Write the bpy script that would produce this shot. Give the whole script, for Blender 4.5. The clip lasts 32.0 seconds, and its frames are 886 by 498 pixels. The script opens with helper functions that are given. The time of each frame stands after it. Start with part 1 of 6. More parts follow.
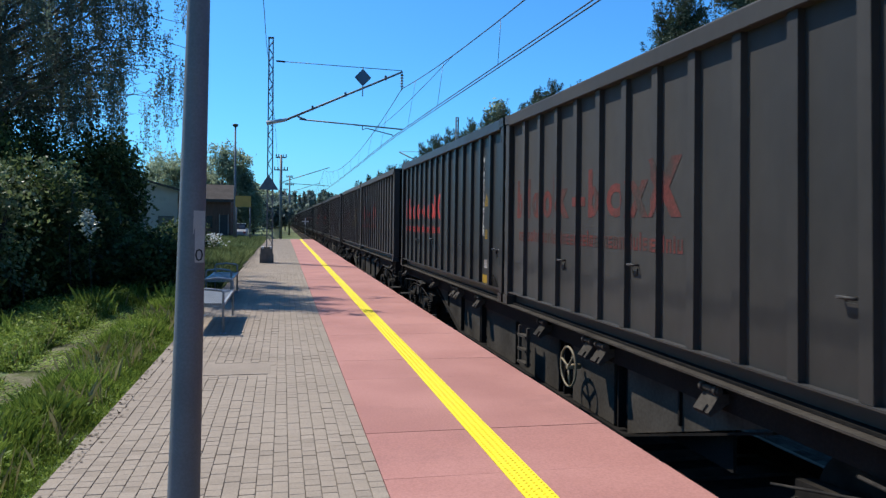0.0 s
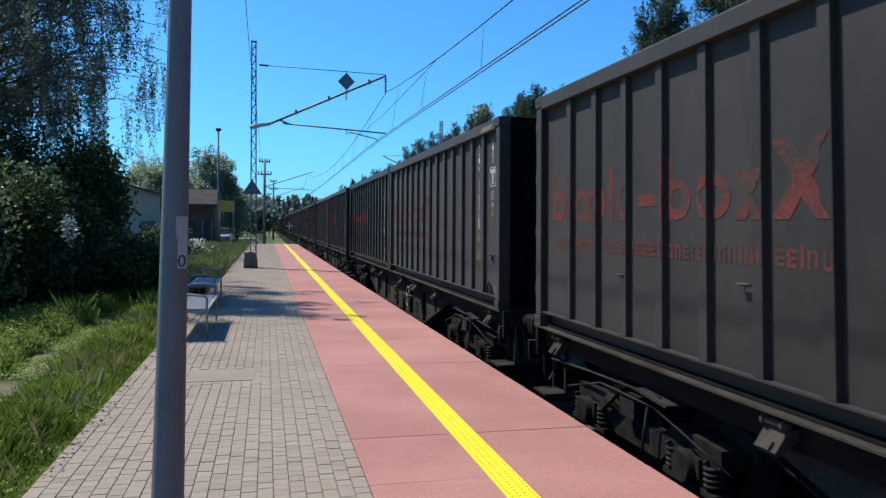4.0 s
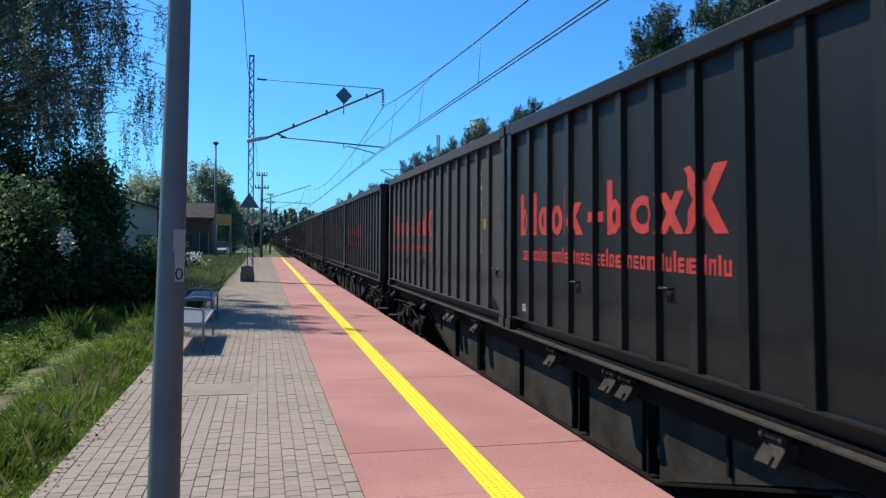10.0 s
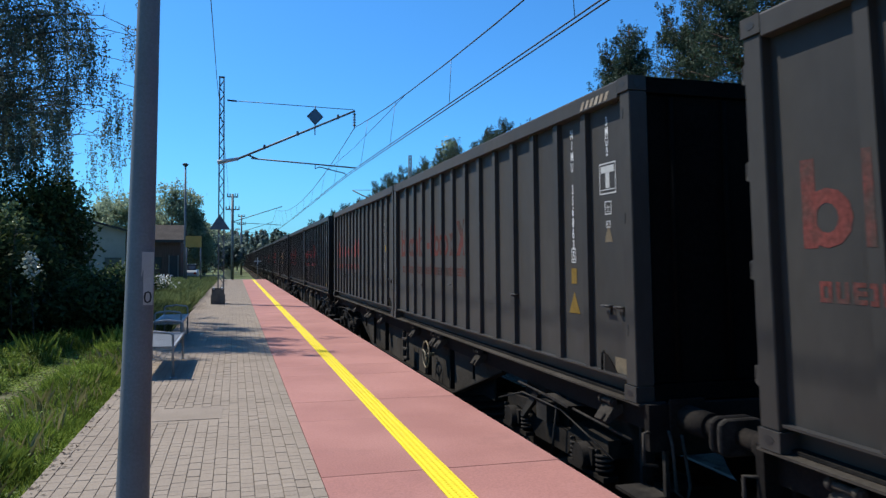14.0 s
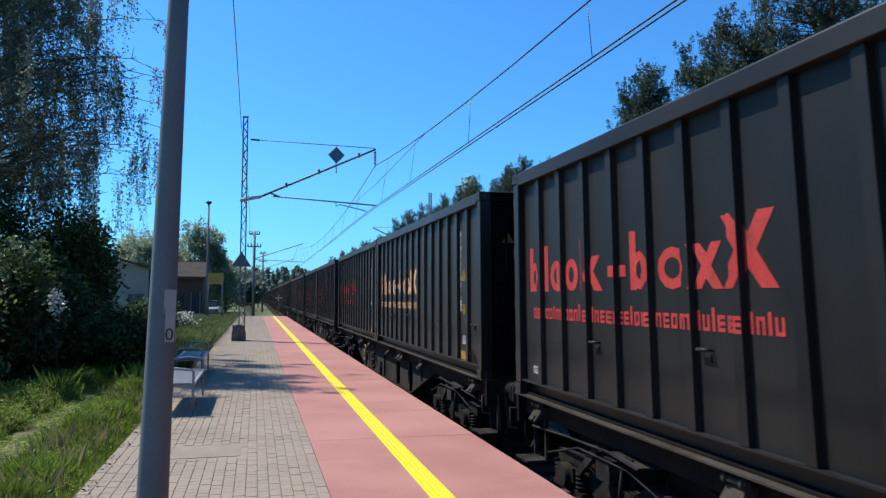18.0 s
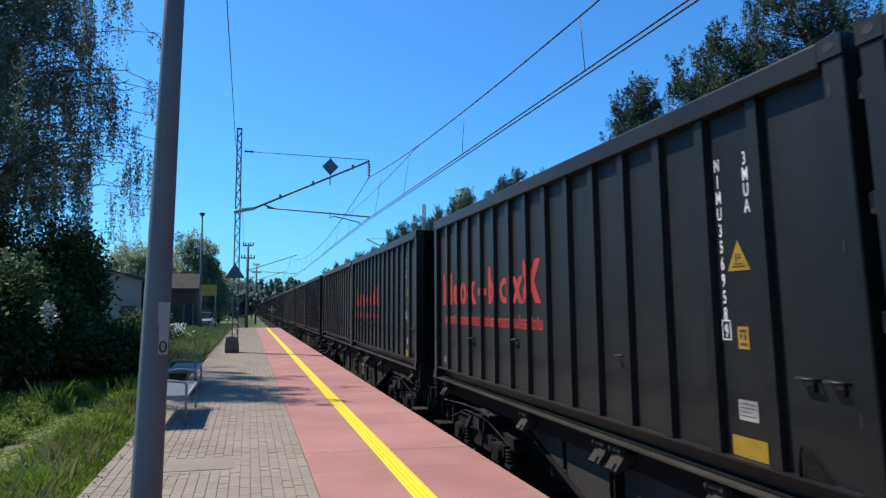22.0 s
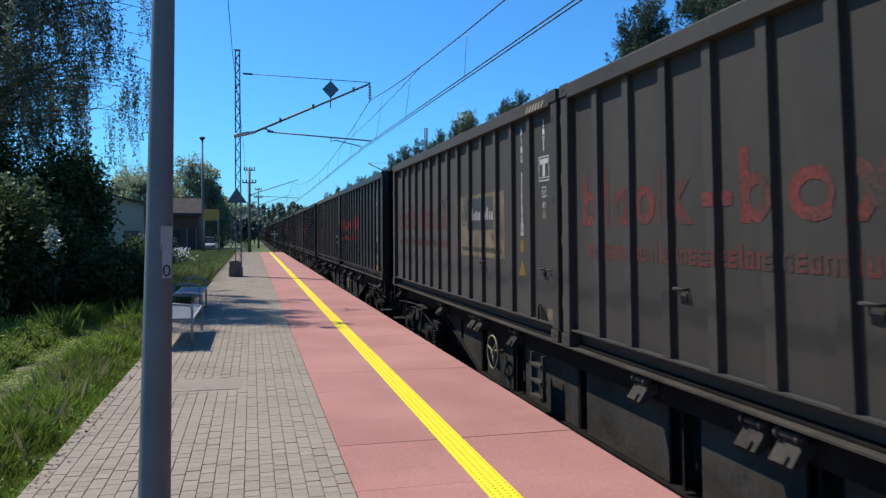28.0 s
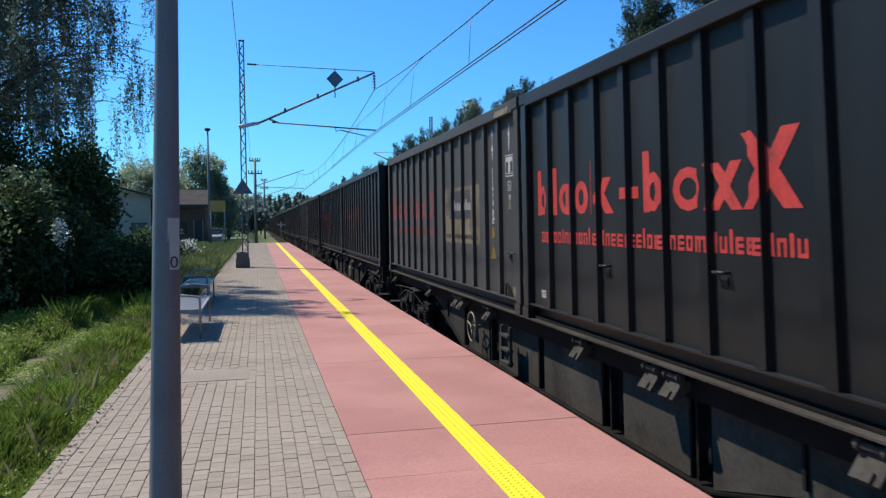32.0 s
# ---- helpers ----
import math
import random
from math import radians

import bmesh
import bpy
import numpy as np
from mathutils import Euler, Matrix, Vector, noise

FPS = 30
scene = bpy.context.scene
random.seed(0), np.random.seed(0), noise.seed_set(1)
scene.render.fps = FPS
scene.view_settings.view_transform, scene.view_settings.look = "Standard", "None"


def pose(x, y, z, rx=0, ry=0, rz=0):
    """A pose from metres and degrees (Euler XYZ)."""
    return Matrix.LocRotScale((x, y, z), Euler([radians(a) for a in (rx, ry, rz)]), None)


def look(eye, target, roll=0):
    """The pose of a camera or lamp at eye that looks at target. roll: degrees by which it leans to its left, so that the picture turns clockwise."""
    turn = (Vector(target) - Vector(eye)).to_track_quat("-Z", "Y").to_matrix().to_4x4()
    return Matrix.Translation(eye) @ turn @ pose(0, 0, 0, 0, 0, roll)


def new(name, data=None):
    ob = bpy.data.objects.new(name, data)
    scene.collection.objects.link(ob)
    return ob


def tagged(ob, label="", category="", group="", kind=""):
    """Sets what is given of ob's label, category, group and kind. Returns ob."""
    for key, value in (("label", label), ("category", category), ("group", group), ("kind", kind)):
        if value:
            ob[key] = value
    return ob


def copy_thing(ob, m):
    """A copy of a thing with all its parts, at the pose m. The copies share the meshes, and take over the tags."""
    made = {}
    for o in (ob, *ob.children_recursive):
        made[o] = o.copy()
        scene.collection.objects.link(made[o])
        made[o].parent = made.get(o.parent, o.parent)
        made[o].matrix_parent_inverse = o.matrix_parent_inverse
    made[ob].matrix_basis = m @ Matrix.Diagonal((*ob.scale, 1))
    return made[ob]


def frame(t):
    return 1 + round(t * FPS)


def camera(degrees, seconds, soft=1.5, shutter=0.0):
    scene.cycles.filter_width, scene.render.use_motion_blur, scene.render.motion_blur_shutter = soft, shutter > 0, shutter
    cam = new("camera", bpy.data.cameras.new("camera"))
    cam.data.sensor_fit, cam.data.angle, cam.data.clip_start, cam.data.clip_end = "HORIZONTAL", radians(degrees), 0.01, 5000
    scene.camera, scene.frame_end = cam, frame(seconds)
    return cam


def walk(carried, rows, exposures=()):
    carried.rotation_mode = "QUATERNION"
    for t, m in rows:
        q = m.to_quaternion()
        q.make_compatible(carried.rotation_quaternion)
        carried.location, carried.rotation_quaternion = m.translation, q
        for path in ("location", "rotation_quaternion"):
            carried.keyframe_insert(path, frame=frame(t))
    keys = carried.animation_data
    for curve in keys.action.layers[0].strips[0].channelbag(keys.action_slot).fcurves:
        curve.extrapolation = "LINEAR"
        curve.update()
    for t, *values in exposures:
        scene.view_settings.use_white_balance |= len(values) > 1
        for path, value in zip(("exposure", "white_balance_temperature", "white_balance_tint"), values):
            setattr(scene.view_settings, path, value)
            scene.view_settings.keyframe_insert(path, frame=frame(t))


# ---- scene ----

# ---------------------------------------------------------------- camera
# the sensor is read from the top line to the bottom line in about 23 ms
cam = camera(61.4, 32.0, soft=1.4, shutter=0.7)
scene.cycles.rolling_shutter_type, scene.cycles.rolling_shutter_duration = "TOP", 0.1
# seconds, eye, yaw (to the left), pitch (up), roll
PATH = [
    (0, -0.003, 0.034, 1.671, -12.15, -2.05, 0.82),
    (0.5, 0.004, 0.035, 1.673, -13.46, -3.28, 0.90),
    (1, -0.001, 0.038, 1.676, -12.71, -2.00, 0.74),
    (1.5, -0.000, 0.039, 1.671, -13.17, -2.27, 0.57),
    (2, -0.001, 0.038, 1.671, -13.44, -2.14, 0.42),
    (2.5, -0.002, 0.032, 1.672, -13.18, -1.98, 0.30),
    (3, -0.003, 0.030, 1.674, -13.13, -2.04, 0.23),
    (3.5, -0.000, 0.024, 1.675, -13.25, -1.79, 0.50),
    (5.5, -0.001, 0.023, 1.674, -13.34, -1.65, 0.67),
    (6, -0.002, 0.025, 1.674, -13.23, -1.47, 0.60),
    (6.5, -0.001, 0.024, 1.676, -13.39, -1.28, 0.87),
    (7, -0.002, 0.014, 1.673, -12.71, -1.32, 0.61),
    (7.5, -0.000, 0.014, 1.675, -13.17, -1.34, 0.54),
    (8, -0.003, 0.017, 1.675, -13.15, -1.50, 0.36),
    (8.5, -0.001, 0.022, 1.672, -12.81, -1.45, 0.04),
    (9, -0.001, 0.021, 1.674, -12.92, -0.93, 0.37),
    (9.5, -0.003, 0.026, 1.673, -13.26, -1.13, 0.30),
    (10, -0.004, 0.029, 1.672, -13.53, -0.67, 0.63),
    (10.5, -0.002, 0.030, 1.672, -13.69, -0.89, 0.44),
    (11, -0.003, 0.033, 1.671, -13.34, -0.40, 0.18),
    (11.5, 0.001, 0.032, 1.674, -14.25, 0.89, 0.78),
    (12, -0.001, 0.033, 1.673, -14.48, 1.14, -0.27),
    (12.5, -0.002, 0.034, 1.676, -14.32, 0.96, -0.02),
    (13, -0.004, 0.038, 1.673, -15.31, 0.70, -0.17),
    (13.5, -0.000, 0.028, 1.675, -15.74, 0.79, 0.05),
    (14, -0.002, 0.026, 1.672, -15.61, 0.87, 0.06),
    (14.5, -0.002, 0.018, 1.675, -15.00, 0.38, 0.09),
    (16.5, 0.001, -0.005, 1.678, -14.00, 2.22, 0.25),
    (17, 0.002, -0.020, 1.675, -13.71, 2.26, 0.21),
    (17.5, 0.002, -0.014, 1.678, -13.88, 3.01, 0.41),
    (18, 0.003, -0.016, 1.677, -14.06, 3.70, 0.13),
    (18.5, 0.005, -0.021, 1.675, -14.15, 4.06, 0.09),
    (19, 0.003, -0.031, 1.679, -14.44, 4.36, -0.12),
    (19.5, 0.004, -0.029, 1.680, -14.24, 4.40, -0.13),
    (20, 0.002, -0.027, 1.681, -14.48, 4.35, 0.13),
    (20.5, -0.001, -0.019, 1.680, -14.48, 4.29, -0.06),
    (21, -0.002, -0.020, 1.679, -14.53, 4.48, 0.06),
    (21.5, 0.001, -0.029, 1.682, -14.66, 4.72, 0.01),
    (22, -0.001, -0.029, 1.681, -14.53, 4.57, 0.06),
    (22.5, 0.001, -0.029, 1.677, -14.39, 4.39, 0.02),
    (23, 0.002, -0.030, 1.677, -14.23, 4.19, -0.21),
    (23.5, 0.002, -0.033, 1.680, -14.30, 4.10, -0.11),
    (24, 0.002, -0.034, 1.679, -14.06, 3.77, -0.01),
    (24.5, 0.004, -0.031, 1.679, -14.01, 3.72, 0.02),
    (26.5, 0.003, -0.030, 1.680, -14.18, 3.46, -0.08),
    (27, 0.004, -0.036, 1.678, -14.30, 3.05, -0.03),
    (27.5, 0.007, -0.039, 1.676, -14.07, 0.98, -0.20),
    (28, 0.003, -0.022, 1.678, -14.37, -1.23, -0.01),
    (28.5, 0.001, -0.020, 1.675, -15.46, -1.57, 0.25),
    (29, 0.002, -0.019, 1.678, -15.41, -1.44, 0.07),
    (29.5, 0.004, -0.014, 1.676, -14.72, -2.35, 0.16),
    (30, 0.004, -0.017, 1.678, -14.55, -2.00, -0.07),
    (30.5, 0.004, -0.030, 1.675, -14.56, -1.69, -0.13),
    (31, 0.006, -0.039, 1.675, -14.08, -1.79, -0.13),
    (31.5, 0.005, -0.038, 1.680, -14.10, -1.92, -0.21),
    (32, 0.004, -0.034, 1.678, -13.88, -2.07, -0.58),
]


def held(x, y, z, yaw, pitch, roll):
    ahead = Vector((-math.sin(radians(yaw)) * math.cos(radians(pitch)), math.cos(radians(yaw)) * math.cos(radians(pitch)), math.sin(radians(pitch))))
    return look((x, y, z), Vector((x, y, z)) + 2 * ahead, roll)


walk(cam, [(t, held(x, y, z, yaw, pitch, roll)) for t, x, y, z, yaw, pitch, roll in PATH],
     [(0, 0.45), (1, 0.41), (2, 0.49), (3, 0.43), (6, 0.45), (7, 0.56), (8, 0.56), (9, 0.45), (11, 0.47), (12, 0.52), (14, 0.34), (17, 0.56), (18, 0.50), (20, 0.45), (22, 0.40), (24, 0.44), (26.5, 0.32), (28, 0.35), (29, 0.42), (30, 0.50), (32, 0.47)])

# ---------------------------------------------------------------- light
SUN_EL, SUN_AZ = 55.0, 138.0      # height, and the bearing it comes from, counted from +x to the left
sun_way = Vector((math.cos(radians(SUN_AZ)) * math.cos(radians(SUN_EL)), math.sin(radians(SUN_AZ)) * math.cos(radians(SUN_EL)), math.sin(radians(SUN_EL))))
world = bpy.data.worlds.new("sky")
scene.world = world
world.use_nodes = True
sky = world.node_tree.nodes.new("ShaderNodeTexSky")
sky.sky_type, sky.sun_disc = "NISHITA", False
sky.sun_elevation, sky.sun_rotation = radians(SUN_EL), radians(90 - SUN_AZ)
sky.air_density, sky.dust_density, sky.ozone_density = 1.0, 0.8, 4.0
back = world.node_tree.nodes["Background"]
back.inputs["Strength"].default_value = 0.0955
tint = world.node_tree.nodes.new("ShaderNodeMix")
tint.data_type, tint.blend_type = "RGBA", "MULTIPLY"
tint.inputs["Factor"].default_value, tint.inputs["B"].default_value = 1.0, (0.39, 1.0, 1.52, 1)
world.node_tree.links.new(sky.outputs["Color"], tint.inputs["A"])
world.node_tree.links.new(tint.outputs["Result"], back.inputs["Color"])
lamp = bpy.data.lights.new("sun", "SUN")
lamp.energy, lamp.angle, lamp.color = 5.0, radians(0.55), (1.0, 0.95, 0.86)
sun = new("sun", lamp)
sun.matrix_world = look(sun_way * 100, (0, 0, 0))

# ---------------------------------------------------------------- materials
ALBEDO = 0.83      # one balance of all surface colours against the light


def tone(rgb):
    return tuple(ALBEDO * v for v in rgb)


def mat(name, dark, light, scale=3.0, rough=0.7, metal=0.0, bump=0.15, fine=18.0, grain=0.25, rand=0.0, stain=None, stain_at=(0.55, 0.75), stain_scale=0.8, spec=0.4, stretch=(1, 1, 1), bump_size=0.01, dust=0.0):
    """Procedural paint, stone or metal: two tones mixed by a broad noise, a fine grain, an optional stain and relief."""
    m = bpy.data.materials.new(name)
    m.use_nodes = True
    nt = m.node_tree
    n, l = nt.nodes, nt.links
    bsdf = n["Principled BSDF"]
    co = n.new("ShaderNodeTexCoord")
    mp = n.new("ShaderNodeMapping")
    mp.inputs["Scale"].default_value = stretch
    l.new(co.outputs["Object"], mp.inputs["Vector"])
    where = mp.outputs["Vector"]
    if rand:
        info = n.new("ShaderNodeObjectInfo")
        add = n.new("ShaderNodeVectorMath")
        add.operation = "MULTIPLY_ADD"
        add.inputs[1].default_value = (37.0, 53.0, 71.0)
        l.new(info.outputs["Random"], add.inputs[0])
        l.new(where, add.inputs[2])
        where = add.outputs["Vector"]
    broad = n.new("ShaderNodeTexNoise")
    broad.inputs["Scale"].default_value, broad.inputs["Detail"].default_value = scale, 5.0
    l.new(where, broad.inputs["Vector"])
    small = n.new("ShaderNodeTexNoise")
    small.inputs["Scale"].default_value, small.inputs["Detail"].default_value = scale * fine, 4.0
    l.new(where, small.inputs["Vector"])
    ramp = n.new("ShaderNodeValToRGB")
    ramp.color_ramp.elements[0].position, ramp.color_ramp.elements[1].position = 0.35, 0.65
    ramp.color_ramp.elements[0].color, ramp.color_ramp.elements[1].color = (*tone(dark), 1), (*tone(light), 1)
    l.new(broad.outputs["Fac"], ramp.inputs["Fac"])
    colour = ramp.outputs["Color"]
    if stain:
        spots = n.new("ShaderNodeTexNoise")
        spots.inputs["Scale"].default_value, spots.inputs["Detail"].default_value, spots.inputs["Roughness"].default_value = stain_scale, 8.0, 0.65
        l.new(where, spots.inputs["Vector"])
        sr = n.new("ShaderNodeMapRange")
        sr.inputs["From Min"].default_value, sr.inputs["From Max"].default_value = stain_at
        l.new(spots.outputs["Fac"], sr.inputs["Value"])
        sm = n.new("ShaderNodeMix")
        sm.data_type = "RGBA"
        l.new(sr.outputs["Result"], sm.inputs["Factor"])
        l.new(colour, sm.inputs["A"])
        sm.inputs["B"].default_value = (*tone(stain), 1)
        colour = sm.outputs["Result"]
    gm = n.new("ShaderNodeMapRange")
    gm.inputs["From Min"].default_value, gm.inputs["From Max"].default_value = 0.3, 0.7
    gm.inputs["To Min"].default_value, gm.inputs["To Max"].default_value = 1 - grain, 1 + grain
    l.new(small.outputs["Fac"], gm.inputs["Value"])
    gain = gm.outputs["Result"]
    if rand:
        rm = n.new("ShaderNodeMapRange")
        rm.inputs["To Min"].default_value, rm.inputs["To Max"].default_value = 1 - rand, 1 + rand
        l.new(info.outputs["Random"], rm.inputs["Value"])
        mu = n.new("ShaderNodeMath")
        mu.operation = "MULTIPLY"
        l.new(gain, mu.inputs[0])
        l.new(rm.outputs["Result"], mu.inputs[1])
        gain = mu.outputs["Value"]
    scalec = n.new("ShaderNodeVectorMath")
    scalec.operation = "SCALE"
    l.new(colour, scalec.inputs[0])
    l.new(gain, scalec.inputs["Scale"])
    l.new(scalec.outputs["Vector"], bsdf.inputs["Base Color"])
    rr = n.new("ShaderNodeMapRange")
    rr.inputs["To Min"].default_value, rr.inputs["To Max"].default_value = max(0.05, rough - 0.12), min(1.0, rough + 0.12)
    l.new(broad.outputs["Fac"], rr.inputs["Value"])
    l.new(rr.outputs["Result"], bsdf.inputs["Roughness"])
    bsdf.inputs["Metallic"].default_value = metal
    bsdf.inputs["Specular IOR Level"].default_value = spec
    bsdf.inputs["Sheen Weight"].default_value, bsdf.inputs["Sheen Roughness"].default_value = dust, 0.45
    if bump:
        bp = n.new("ShaderNodeBump")
        bp.inputs["Strength"].default_value, bp.inputs["Distance"].default_value = bump, bump_size
        l.new(small.outputs["Fac"], bp.inputs["Height"])
        l.new(bp.outputs["Normal"], bsdf.inputs["Normal"])
    return m


def leaf_mat(name, dark, light, translucent=0.35, rough=0.55, spec=0.15):
    """Foliage: each leaf its own tone, some light passing through."""
    m = bpy.data.materials.new(name)
    m.use_nodes = True
    n, l = m.node_tree.nodes, m.node_tree.links
    bsdf = n["Principled BSDF"]
    geo = n.new("ShaderNodeNewGeometry")
    ramp = n.new("ShaderNodeValToRGB")
    ramp.color_ramp.elements[0].color, ramp.color_ramp.elements[1].color = (*tone(dark), 1), (*tone(light), 1)
    l.new(geo.outputs["Random Per Island"], ramp.inputs["Fac"])
    co = n.new("ShaderNodeTexCoord")
    big = n.new("ShaderNodeTexNoise")
    big.inputs["Scale"].default_value = 0.7
    l.new(co.outputs["Object"], big.inputs["Vector"])
    mr = n.new("ShaderNodeMapRange")
    mr.inputs["From Min"].default_value, mr.inputs["From Max"].default_value = 0.3, 0.7
    mr.inputs["To Min"].default_value, mr.inputs["To Max"].default_value = 0.7, 1.25
    l.new(big.outputs["Fac"], mr.inputs["Value"])
    sc = n.new("ShaderNodeVectorMath")
    sc.operation = "SCALE"
    l.new(ramp.outputs["Color"], sc.inputs[0])
    l.new(mr.outputs["Result"], sc.inputs["Scale"])
    l.new(sc.outputs["Vector"], bsdf.inputs["Base Color"])
    bsdf.inputs["Roughness"].default_value = rough
    bsdf.inputs["Specular IOR Level"].default_value = spec
    if translucent:
        tr = n.new("ShaderNodeBsdfTranslucent")
        l.new(sc.outputs["Vector"], tr.inputs["Color"])
        mx = n.new("ShaderNodeMixShader")
        mx.inputs["Fac"].default_value = translucent
        l.new(bsdf.outputs["BSDF"], mx.inputs[1])
        l.new(tr.outputs["BSDF"], mx.inputs[2])
        l.new(mx.outputs["Shader"], n["Material Output"].inputs["Surface"])
    return m


